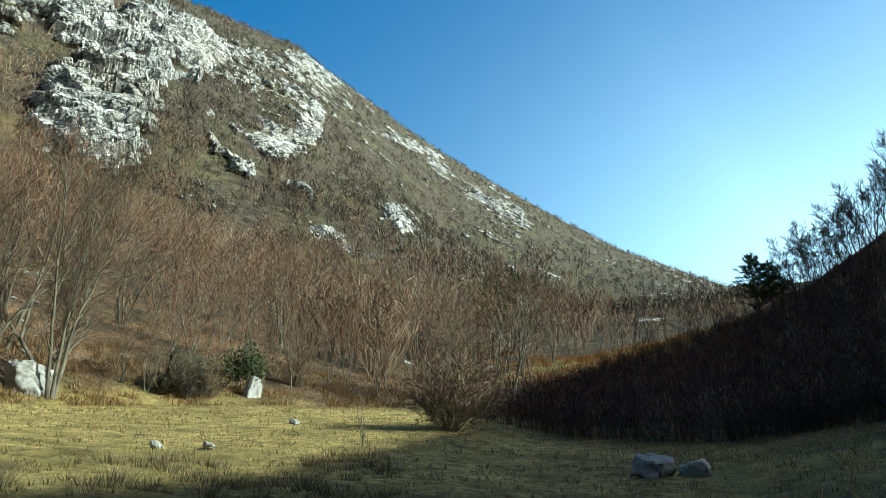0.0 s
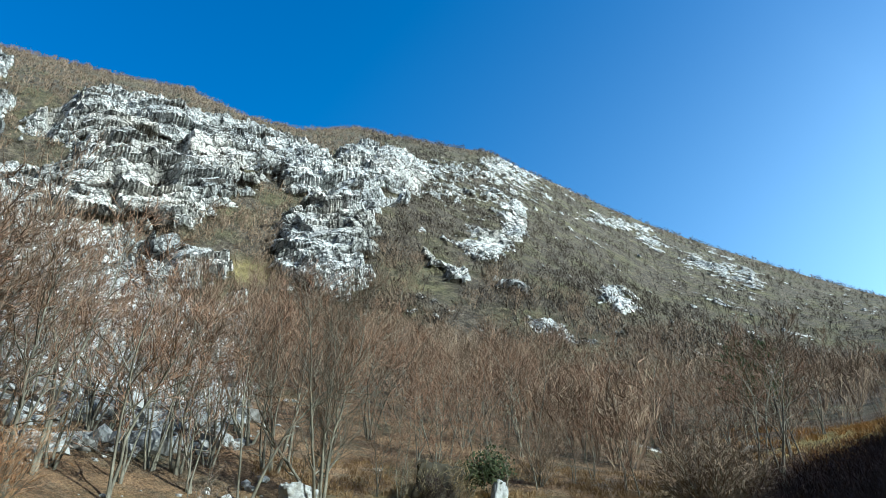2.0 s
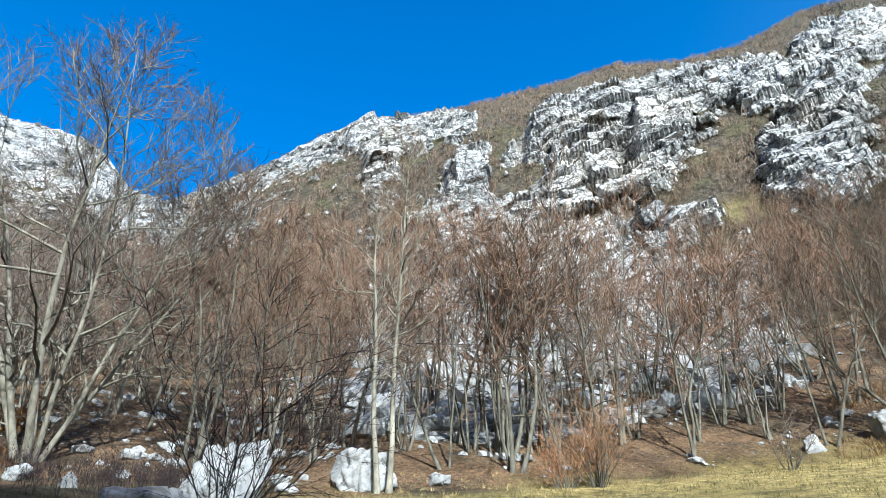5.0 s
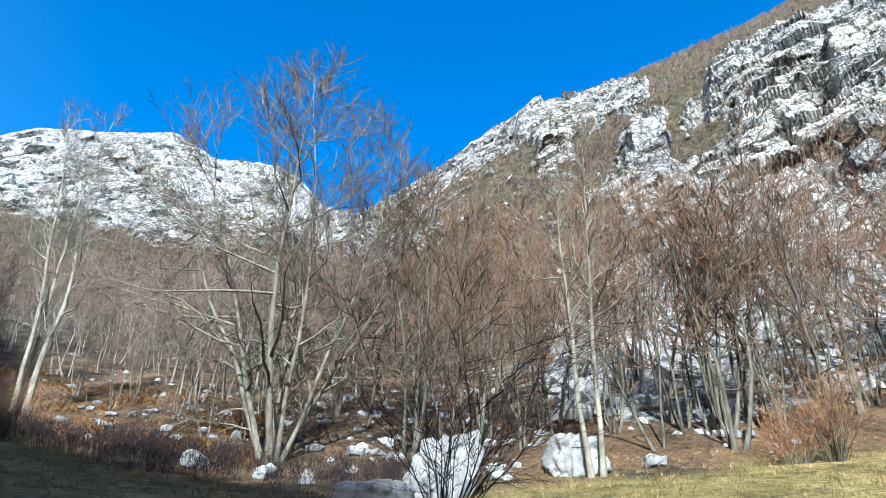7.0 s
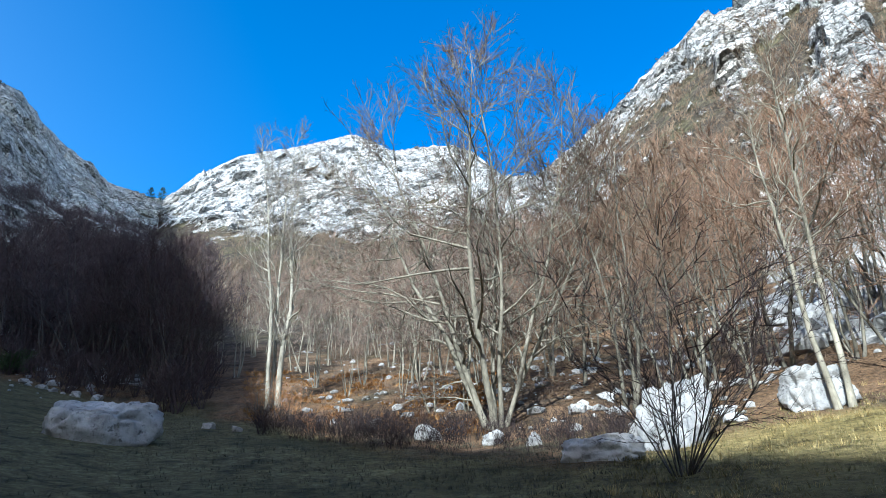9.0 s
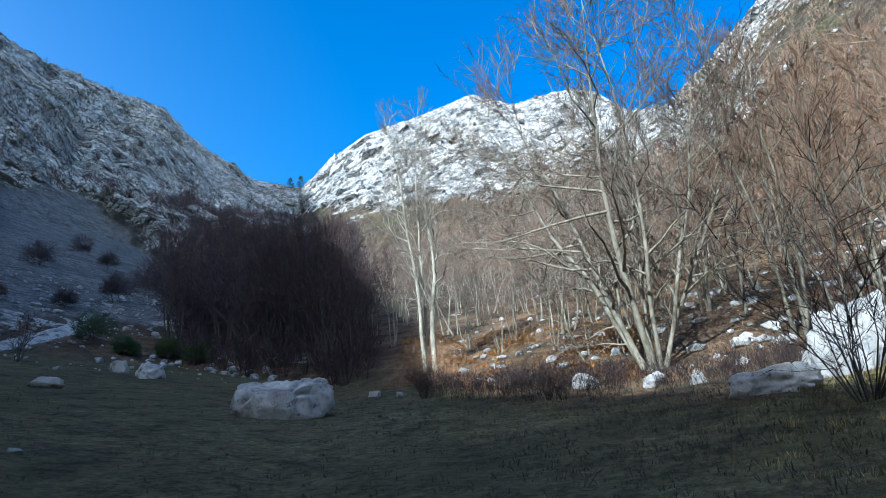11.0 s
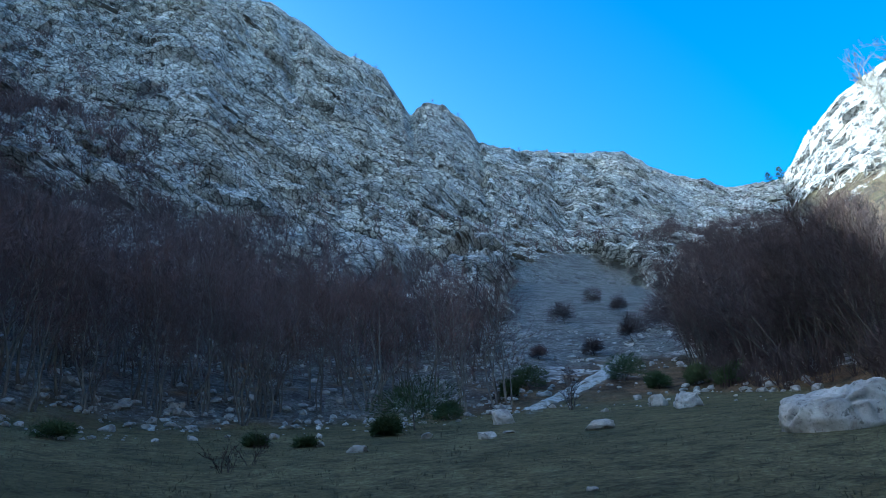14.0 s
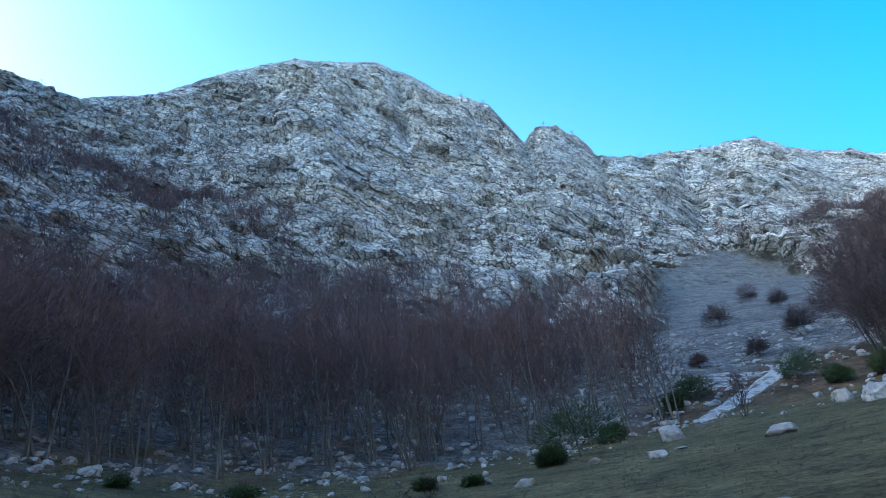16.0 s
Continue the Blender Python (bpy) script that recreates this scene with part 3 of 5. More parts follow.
    groove = smooth(0.07, 0.02, cut) * smooth(-0.2, 0.1, n8 + n30) + 0.8 * smooth(0.035, 0.01, joint) * smooth(-0.05, 0.2, n8 - n30)
    big = fbm(p / 60.0, 4, True)
    gully = fbm(np.stack([along / 22, bed / 70, p[:, 2] * 0], 1) + 5, 3, True)
    size = smooth(45, 190, r)
    # named forms: the long ledge and the buttresses of the shaded wall, hollows in the sunlit cliff
    form = cirque * (10.0 * smooth(0.5, -0.5, over) * smooth(-9, -3, over) - 5.0 * np.exp(-((over - 0.7) / 0.5) ** 2)
                     - 13.0 * np.exp(-((over + 0.3) / 0.16) ** 2) * smooth(148, 152, az) * smooth(186, 180, az) * smooth(-0.25, 0.0, n30 + 0.1)
                     + 5.0 * smooth(0.4, -0.4, over - 5.5) * smooth(-3, -1, over - 5.5) - 5.0 * np.exp(-((over - 5.7) / 0.3) ** 2))
    for a, e, wa, we, d in ((147.3, 37.5, 1.9, 3.2, 9.0), (150.3, 37, 0.5, 3.5, -5.0), (144.2, 32.5, 0.45, 3.5, -6.0), (131.6, 29, 2.4, 3, 9.0), (137.5, 28, 1.2, 3, -6.0), (156, 40, 2.0, 4, 6.0), (162, 42, 0.7, 4, -6.0), (172, 41, 4, 4, 8.0), (127, 25, 1.2, 3, -7.0),
                            (45.6, 32.6, 0.9, 0.9, -14.0), (45.0, 35.4, 0.7, 0.6, -10.0), (49.3, 31.5, 0.7, 0.7, -11.0), (55.0, 35.0, 0.6, 0.8, -12.0), (55.6, 33.4, 0.7, 0.7, -11.0), (62.9, 31.4, 0.5, 1.1, -10.0), (72.5, 34.6, 0.5, 0.9, -9.0), (21.7, 35.4, 1.2, 0.5, -12.0), (18.1, 31.9, 1.1, 0.8, -12.0), (38.3, 34.9, 0.9, 0.5, -9.0), (30.9, 33.8, 0.6, 0.8, -8.0), (24.7, 33.6, 0.9, 1.3, -12.0), (13.5, 32.2, 0.9, 0.7, -9.0), (41.5, 31.6, 1.3, 0.35, -7.0), (35.5, 31.0, 1.6, 0.35, -7.0), (104.8, 28.7, 1.3, 0.42, -22.0), (107.2, 29.3, 1.1, 0.35, -18.0)):
        form = form + d * np.exp(-np.clip((np.abs(az - a) / wa) ** 3 + (np.abs(el - e) / we) ** 3, 0, 30))
    out = (1 - 0.45 * wild) * rock ** 1.6 * (size * (7.0 * (big - 0.25) + 3.5 * (gully - 0.3) + (1.1 + 0.6 * cirque) * ledge + 1.5 * blocks - 2.4 * groove + form) + (0.35 + 0.65 * size) * (0.5 * n8 + 0.3 * n3))
    out = out + (1 - rock) * (size * 1.6 * n30 + 0.5 * size * n8) * (1 - scree)
    calm = smooth(0.955, 1.0, r / curve(SKY_R, az))
    sx_, cy_ = -np.sin(np.radians(az)), np.cos(np.radians(az))
    out = out * (1 - 0.75 * calm)
    out = out + 0.10 * n3 * smooth(5, 9, r) * smooth(60, 40, r)
    shift = out[:, None] * np.stack([-(0.7 + 0.15 * size) * sx_, -(0.7 + 0.15 * size) * cy_, 0.6 - 0.3 * size], 1) - (bulge * size * smooth(0.15, 0.5, rock) * (1 - calm) / np.linalg.norm(p - (0, 0, EYE), axis=1))[:, None] * (p - (0, 0, EYE))
    return np.stack([rock, scree, grass], 1), shift, (side, tilt, lift)


def sheet(name, az, u, label):
    A, U = np.meshgrid(az, u, indexing="ij")
    k = [curve(t, A) for t in (EDGE_R, FOOT_R, MID_R, SKY_R)]
    k = [np.full_like(A, 0.4)] + k + [k[-1] * curve(BACK_R, A), np.full_like(A, 1800.0)]
    Rr = np.zeros_like(A)
    for i in range(len(k) - 1):
        m = (U >= i) & (U <= i + 1)
        Rr = np.where(m, k[i] * (k[i + 1] / k[i]) ** (U - i), Rr)
    a, r = A.ravel(), Rr.ravel()
    z = land(a, r)
    sx, cy = -np.sin(np.radians(a)), np.cos(np.radians(a))
    p = np.stack([sx * r, cy * r, z], 1)
    el = np.degrees(np.arctan2(z - EYE, r))
    cover, shift, (side, tilt, lift) = cover_and_shift(a % 360, r, p, el)
    p = p + shift
    if name == "ground":
        p[U.ravel() == 0] = (0.0, 0.0, float(z[0]))
    flat = (p * side).sum(1) + lift
    grain = np.stack([flat * np.cos(tilt) - p[:, 2] * np.sin(tilt), p[:, 2] * np.cos(tilt) + flat * np.sin(tilt), np.hypot(p[:, 0], p[:, 1])], 1)
    n, m = A.shape
    i = (np.arange(n - 1)[:, None] * m + np.arange(m - 1)[None]).ravel()
    f = np.stack([i, i + 1, i + m + 1, i + m], 1).astype(np.int32)
    me = bpy.data.meshes.new(name)
    me.vertices.add(len(p))
    me.vertices.foreach_set("co", p.ravel())
    me.loops.add(f.size)
    me.loops.foreach_set("vertex_index", f.ravel())
    me.polygons.add(len(f))
    me.polygons.foreach_set("loop_start", np.arange(0, f.size, 4, dtype=np.int32))
    me.update(calc_edges=True)
    me.validate()
    at = me.color_attributes.new("cover", "FLOAT_COLOR", "POINT")
    # shade put into the turf colour, darker away from the sunlit side
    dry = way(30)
    turf_shade = 1 - smooth(4, 19, p[:, 0] * dry.x + p[:, 1] * dry.y + 7 * fbm(p / 7.0, 4))
    at.data.foreach_set("color", np.concatenate([cover, turf_shade[:, None]], 1).ravel())
    gr = me.attributes.new("grain", "FLOAT_VECTOR", "POINT")
    gr.data.foreach_set("vector", grain.astype(np.float32).ravel())
    soft = cover[f[:, 0], 0] < 0.5
    me.polygons.foreach_set("use_smooth", soft)
    me.materials.append(LAND)
    return tagged(new(name, me), label, kind="structure")


def steps(*spans):
    return np.concatenate([np.linspace(a, b, n, endpoint=False) for a, b, n in spans] + [[spans[-1][1]]])


MEADOW = steps((0, 0.55, 16), (0.55, 1.0, 46))
SLOPES = steps((1, 2, 62), (2, 3, 190), (3, 4, 150), (4, 5, 10), (5, 6, 3))
BACK = steps((1, 2, 24), (2, 3, 24), (3, 4, 24), (4, 5, 4), (5, 6, 2))
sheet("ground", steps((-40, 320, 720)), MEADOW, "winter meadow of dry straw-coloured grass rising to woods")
sheet("mountain_north", steps((-38, 20, 250), (20, 64, 290), (64, 87.5, 110)), SLOPES, "sunlit mountainside of pale limestone outcrops and brown scrub")
sheet("mountain_west", steps((87.5, 119.5, 150)), SLOPES, "bright white limestone summit above a bare wood")
sheet("mountain_south", steps((119.5, 206, 400)), SLOPES, "shaded cirque wall of bedded grey limestone with a scree fan")
sheet("hill_east", steps((206, 322, 116)), BACK, "unseen hill behind the standpoint, shaped to shade the meadow and wall")

# ---- plants: a small growing kit ----


class Growth:
    """Gathers tubes (limbs) and blades (twigs) and turns them into meshes."""

    def __init__(self, seed):
        self.rnd = random.Random(seed)
        self.v, self.f = [], []
        self.tv, self.tf = [], []

    def tube(self, pts, radii, sides):
        v, f = self.v, self.f
        first = len(v)
        n = len(pts)
        for k in range(n):
            d = pts[min(k + 1, n - 1)] - pts[max(k - 1, 0)]
            a = d.orthogonal().normalized()
            b = d.normalized().cross(a)
            for s in range(sides):
                w = 2 * math.pi * s / sides
                q = pts[k] + (a * math.cos(w) + b * math.sin(w)) * radii[k]
                v.append((q.x, q.y, q.z))
        for k in range(n - 1):
            for s in range(sides):
                i, j = first + k * sides + s, first + k * sides + (s + 1) % sides
                f.append((i, j, j + sides, i + sides))

    def blade(self, p, q, width):
        d = q - p
        s = d.orthogonal().normalized() * (width / 2)
        s.rotate(Matrix.Rotation(self.rnd.uniform(0, 3.14), 3, d.normalized()))
        i = len(self.tv)
        for w in (p - s, p + s, q):
            self.tv.append((w.x, w.y, w.z))
        self.tf.append((i, i + 1, i + 2))

    def path(self, p, d, length, n, wander, rise):
        pts = [p.copy()]
        d = d.normalized()
        for k in range(n):
            r = self.rnd
            d = (d + Vector((r.gauss(0, wander), r.gauss(0, wander), r.gauss(0, wander) + rise))).normalized()
            pts.append(pts[-1] + d * (length / n))
        return pts

    def away(self, d, angle):
        """A direction at an angle from d, turned at random about it."""
        o = d.orthogonal().normalized()
        o.rotate(Matrix.Rotation(self.rnd.uniform(0, 6.283), 3, d))
        return (d * math.cos(angle) + o * math.sin(angle)).normalized()


def mesh_of(name, v, f, material, smooth_faces=True):
    me = bpy.data.meshes.new(name)
    me.from_pydata(v, [], f)
    if smooth_faces:
        me.shade_smooth()
    me.materials.append(material)
    return me


def part(name, me, parent, label=""):
    ob = new(name, me)
    ob.parent = parent
    return tagged(ob, label)


def grow_tree(seed, height, stems=2, spread=0.12, branches=15, first=0.3, reach=0.34, angle=0.7, subs=5, twigs=5, radius=0.09, twig=0.55, width=0.014, fat=False, rise=0.06, lift=0.09, wander=0.09):
    """A bare broadleaf tree of several stems; returns limb and twig geometry."""
    g = Growth(seed)
    r = g.rnd
    for s in range(stems):
        turn_ = 6.283 * s / stems + r.uniform(-0.4, 0.4)
        out = spread * (0.3 if s == 0 else 1.0) * r.uniform(0.5, 1.3)
        h = height * (1 if s == 0 else r.uniform(0.72, 0.98))
        base = Vector((math.cos(turn_), math.sin(turn_), 0)) * (radius * 1.6 * (stems > 1)) + Vector((0, 0, -0.35))
        d = Vector((math.cos(turn_) * out, math.sin(turn_) * out, 1))
        n = 9 if not fat else 14
        pts = g.path(base, d, h, n, wander if fat else 0.11, rise)
        rad = radius * r.uniform(0.7, 1.1)
        radii = [max(0.012, rad * (1 - k / n) ** 0.85 * (1.4 if k == 0 else 1)) for k in range(n + 1)]
        g.tube(pts, radii, 7 if fat else 5)
        for b in range(branches):
            u = first + (1 - first) * ((b + r.random()) / branches) ** 0.85
            x = min(u, 0.999) * n
            k = min(int(x), n - 1)
            p = pts[k].lerp(pts[k + 1], x - k)
            axis = (pts[k + 1] - pts[k]).normalized()
            q_ = (u - first) / (1 - first)
            ln = height * reach * (0.45 + 1.5 * q_ if q_ < 0.3 else 0.9 - 0.62 * (q_ - 0.3) / 0.7) * r.uniform(0.55, 1.3)
            bd = g.away(axis, angle * r.uniform(0.6, 1.35) * (1.1 - 0.35 * q_))
            if bd.z < -0.05:
                bd.z = 0.05
            m = 6 if fat else 4
            bp = g.path(p, bd, ln, m, 0.2, lift)
            br = min(radii[k] * 0.66, 0.012 + ln * 0.014)
            g.tube(bp, [max(0.006, br * (1 - q / m) ** 0.9) for q in range(m + 1)], 4 if fat else 3)
            for c in range(subs):
                y = (0.16 + 0.84 * (c + r.random()) / subs) * m
                k2 = min(int(y), m - 1)
                q0 = bp[k2].lerp(bp[k2 + 1], y - k2)
                ax2 = (bp[k2 + 1] - bp[k2]).normalized()
                sl = (0.5 + ln * 0.42 * (1.1 - 0.6 * y / m)) * r.uniform(0.5, 1.2)
                sd = g.away(ax2, 0.7 * r.uniform(0.55, 1.3))
                sp = g.path(q0, sd, sl, 3, 0.15, 0.12)
                if fat:
                    g.tube(sp, [0.017, 0.013, 0.009, 0.004], 3)
                else:
                    for i in range(3):
                        g.blade(sp[i], sp[i].lerp(sp[i + 1], 1.15), width * (1.9 - 0.35 * i))
                for w in range(twigs):
                    z = min((0.12 + 0.88 * (w + r.random()) / twigs) * 3, 2.999)
                    i = int(z)
                    q1 = sp[i].lerp(sp[i + 1], z - i)
                    td = g.away((sp[i + 1] - sp[i]).normalized(), 0.65 * r.uniform(0.4, 1.4))
                    td.z += 0.3
                    tip = q1 + td.normalized() * twig * r.uniform(0.45, 1.3)
                    g.blade(q1, tip, width)
                    if fat:
                        for v in (0.35, 0.65):
                            e = q1.lerp(tip, v)
                            g.blade(e, e + g.away(td.normalized(), 0.7) * twig * r.uniform(0.25, 0.6), width * 0.8)
    return g


def tree_thing(g, bark, twig, label, category="tree", name="tree", group=""):
    root = tagged(new(name), label, category, group)
    part("trunk", mesh_of("trunk", g.v, g.f, bark), root)
    part("crown", mesh_of("crown", g.tv, g.tf, twig, False), root)
    return root


def grow_shrub(seed, height, stems=14, spread=0.6, subs=7, twigs=5, width=0.012, radius=0.018):
    g = Growth(seed)
    r = g.rnd
    for s in range(stems):
        a = r.uniform(0, 6.283)
        o = spread * math.sqrt(r.random())
        d = Vector((math.cos(a) * o, math.sin(a) * o, 1))
        h = height * r.uniform(0.55, 1.05)
        pts = g.path(Vector((math.cos(a) * o * 0.3, math.sin(a) * o * 0.3, -0.2)), d, h, 4, 0.2, 0.05)
        g.tube(pts, [radius, radius * 0.8, radius * 0.6, radius * 0.4, radius * 0.2], 3)
        for c in range(subs):
            y = (0.25 + 0.75 * (c + r.random()) / subs) * 4
            k = min(int(y), 3)
            p = pts[k].lerp(pts[k + 1], y - k)
            sd = g.away((pts[k + 1] - pts[k]).normalized(), r.uniform(0.4, 1.0))
            sp = g.path(p, sd, h * 0.3 * r.uniform(0.5, 1.2), 2, 0.15, 0.08)
            g.blade(sp[0], sp[1], width * 1.6)
            g.blade(sp[1], sp[2], width * 1.3)
            for w in range(twigs):
                q = sp[0].lerp(sp[2], r.uniform(0.2, 1))
                td = g.away((sp[2] - sp[1]).normalized(), r.uniform(0.2, 0.9))
                g.blade(q, q + td * h * 0.11 * r.uniform(0.5, 1.3), width)
    return g


def grow_conifer(seed, height, radius, tiers=16, bushy=False):
    """Needle tree or juniper: limbs that carry sprays of short needles."""
    g = Growth(seed)
    r = g.rnd
    if not bushy:
        pts = g.path(Vector((0, 0, -0.3)), Vector((0, 0, 1)), height, 6, 0.02, 0.05)
        g.tube(pts, [0.11 * (1 - k / 6) ** 0.8 + 0.01 for k in range(7)], 6)
    for t in range(tiers):
        u = (t + 0.5) / tiers
        for k in range(7 if not bushy else 9):
            a = r.uniform(0, 6.283)
            if bushy:
                p = Vector((math.cos(a), math.sin(a), 0)) * radius * 0.35 * r.random() + Vector((0, 0, height * 0.1 * u))
                d = Vector((math.cos(a) * r.uniform(0.1, 1.0), math.sin(a) * r.uniform(0.1, 1.0), r.uniform(0.15, 1.0)))
                ln = radius * r.uniform(0.7, 1.25) * (0.75 + 0.5 * d.normalized().z * height / radius / 1.6)
            else:
                p = Vector((0, 0, height * (0.18 + 0.8 * u)))
                d = Vector((math.cos(a), math.sin(a), r.uniform(-0.05, 0.5)))
                ln = radius * (1.08 - u) ** 0.7 * r.uniform(0.6, 1.15)
            bp = g.path(p, d, ln, 3, 0.12, 0.05)
            g.tube(bp, [0.022, 0.016, 0.01, 0.004], 3)
            for c in range(40):
                y = (0.15 + 0.85 * r.random()) * 3
                k2 = min(int(y), 2)
                q = bp[k2].lerp(bp[k2 + 1], y - k2)
                td = g.away((bp[k2 + 1] - bp[k2]).normalized(), r.uniform(0.3, 1.2))
                g.blade(q, q + td * r.uniform(0.12, 0.26) * max(1.0, radius / 1.6), 0.04 * max(1.0, radius / 1.6))
    return g


def stand(thing, az, el=None, r=None, scale=1.0, turn_=None, sink=0.05, tall=1.0):
    """A copy of a thing on the land, where it shows at el or at the distance r."""
    p = spot(az, r) if r is not None else at_el(az, el)
    p.z -= sink
    w = RND.uniform(0, 360) if turn_ is None else turn_
    c = copy_thing(thing, pose(p.x, p.y, p.z, 0, 0, w) @ Matrix.Diagonal((scale, scale, scale * tall, 1)))
    return c


RND = random.Random(11)


def discard(thing):
    for o in [*thing.children_recursive, thing]:
        bpy.data.objects.remove(o)


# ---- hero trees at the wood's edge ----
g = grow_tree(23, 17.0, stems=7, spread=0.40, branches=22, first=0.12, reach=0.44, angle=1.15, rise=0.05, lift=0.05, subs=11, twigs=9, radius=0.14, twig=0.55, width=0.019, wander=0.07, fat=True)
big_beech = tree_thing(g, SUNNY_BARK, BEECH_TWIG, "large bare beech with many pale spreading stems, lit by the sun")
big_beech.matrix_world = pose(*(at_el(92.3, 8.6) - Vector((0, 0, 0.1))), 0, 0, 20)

g = grow_tree(6, 18.2, stems=3, spread=0.07, branches=26, first=0.2, reach=0.2, angle=0.85, subs=7, twigs=7, radius=0.17, twig=0.5, width=0.016, wander=0.045, fat=True)
white_tree = tree_thing(g, PALE_BARK, GREY_TWIG, "slender bare tree with bright white stems and ascending limbs")
white_tree.matrix_world = pose(*at_el(109.9, 10.6), 0, 0, 200)

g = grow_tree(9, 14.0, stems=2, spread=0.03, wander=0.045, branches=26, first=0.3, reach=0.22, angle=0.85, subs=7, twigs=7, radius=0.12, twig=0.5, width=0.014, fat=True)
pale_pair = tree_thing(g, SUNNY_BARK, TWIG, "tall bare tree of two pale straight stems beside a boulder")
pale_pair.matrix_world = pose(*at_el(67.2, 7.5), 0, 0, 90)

g = grow_tree(14, 11.8, stems=6, spread=0.24, branches=20, first=0.12, reach=0.36, angle=0.75, subs=8, twigs=7, radius=0.1, twig=0.5, width=0.014, lift=0.14, fat=True)
fan_beech = tree_thing(g, BARK, TWIG, "bare beech with a wide fan of fine ascending branches")
fan_beech.matrix_world = pose(*at_el(28.6, 9.6), 0, 0, 40)

# ---- woodland trees: a few forms, copied ----
FORMS = []
for k in range(9):
    rr = random.Random(100 + k)
    g = grow_tree(40 + k, 10.0, stems=(2, 3, 1, 4, 3, 2, 5, 3, 2)[k], spread=(0.14, 0.18, 0.1, 0.2, 0.16, 0.12, 0.26, 0.2, 0.14)[k], branches=(14, 11, 22, 9, 11, 15, 8, 11, 15)[k],
                  first=rr.uniform(0.2, 0.36), reach=rr.uniform(0.3, 0.4), angle=rr.uniform(0.75, 1.0), subs=6, twigs=6, radius=rr.uniform(0.065, 0.09), twig=0.6, width=0.024)
    FORMS.append(g)


def forest(forms, bark, twig, label, places, group):
    made = [tree_thing(g, bark, twig, label, "tree", "tree", group) for g in forms]
    for az, r, s in places:
        stand(RND.choice(made), az, r=r, scale=s, tall=RND.uniform(0.92, 1.12))
    for m in made:
        discard(m)


def rear(name, forms, bark, twig, label, places):
    """Trees deep in a wood, joined: limbs and twigs in one mesh."""
    vs, fs3, fs4, n = [], [], [], 0
    for az, r, s in places:
        g = RND.choice(forms)
        p = spot(az, r)
        w = RND.uniform(0, 6.283)
        c, k = math.cos(w) * s, math.sin(w) * s
        turn_ = np.array(((c, -k, 0), (k, c, 0), (0, 0, s * RND.uniform(0.92, 1.12))))
        for v, f, out in ((g.v, g.f, fs4), (g.tv, g.tf, fs3)):
            if not v:
                continue
            vs.append(np.array(v) @ turn_.T + np.array(p))
            out.append(np.array(f) + n)
            n += len(v)
    v, f4, f3 = np.concatenate(vs), np.concatenate(fs4), np.concatenate(fs3)
    me = bpy.data.meshes.new(name)
    me.vertices.add(len(v))
    me.vertices.foreach_set("co", v.ravel())
    me.loops.add(f4.size + f3.size)
    me.loops.foreach_set("vertex_index", np.concatenate([f4.ravel(), f3.ravel()]).astype(np.int32))
    me.polygons.add(len(f4) + len(f3))
    me.polygons.foreach_set("loop_start", np.concatenate([np.arange(len(f4)) * 4, f4.size + np.arange(len(f3)) * 3]).astype(np.int32))
    me.polygons.foreach_set("material_index", np.concatenate([np.zeros(len(f4)), np.ones(len(f3))]).astype(np.int32))
    me.update(calc_edges=True)
    me.materials.append(bark)
    me.materials.append(twig)
    return tagged(new(name, me), label, "woodland", kind="stuff")


THIN = [grow_tree(80 + k, 10.0, stems=(1, 2, 1, 3, 2)[k], spread=0.1, branches=(18, 11, 19, 8, 11)[k], first=0.2, reach=0.36, angle=0.85, subs=5, twigs=4, radius=0.05, twig=0.7, width=0.032) for k in range(5)]


def scatter(n, az0, az1, near, far, smin, smax, rows=None):
    """Places spread over azimuths, from near to far times the meadow's edge."""
    out = []
    for k in range(n):
        az = az0 + (az1 - az0) * (k + RND.random()) / n
        e = float(curve(EDGE_R, az % 360))
        q = near + (far - near) * RND.random() ** 1.3
        out.append((az, e * q, RND.uniform(smin, smax)))
    return out


forest(FORMS, BARK, TWIG, "slim grey-stemmed bare beech with reddish twigs on the sunlit slope",
       scatter(40, 31, 66, 1.03, 1.5, 0.85, 1.2) + scatter(16, 68, 88, 1.12, 1.7, 0.9, 1.25), "beeches on the sunlit slope")
rear("slope_wood", THIN, BARK, TWIG, "close ranks of bare beeches on the sunlit rocky slope", scatter(16, 28, 66, 1.5, 3.0, 0.7, 1.0) + scatter(40, 2, 30, 1.3, 2.6, 0.6, 0.9) + scatter(24, 66, 90, 1.7, 3.2, 0.9, 1.25))
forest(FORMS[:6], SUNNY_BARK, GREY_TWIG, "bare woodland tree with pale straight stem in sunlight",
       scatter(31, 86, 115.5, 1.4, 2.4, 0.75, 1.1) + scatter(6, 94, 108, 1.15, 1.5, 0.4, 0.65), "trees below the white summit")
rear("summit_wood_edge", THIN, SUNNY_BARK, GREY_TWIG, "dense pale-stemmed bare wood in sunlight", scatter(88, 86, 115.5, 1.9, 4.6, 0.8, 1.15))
forest(FORMS[2:], BARK, TWIG, "bare beech with brown twigs at the foot of the hillside",
       scatter(36, -8, 27, 1.15, 2.3, 0.7, 1.1) + [(-9.3, 68, 0.95), (-5, 62, 0.85), (1.5, 66, 1.0), (5.5, 60, 1.0), (-14, 78, 0.7)] + scatter(12, 0, 26, 1.04, 1.2, 0.35, 0.55), "beeches at the meadow's far side")
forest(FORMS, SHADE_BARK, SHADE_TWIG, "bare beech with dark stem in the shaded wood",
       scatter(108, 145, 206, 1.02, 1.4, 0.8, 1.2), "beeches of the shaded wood")
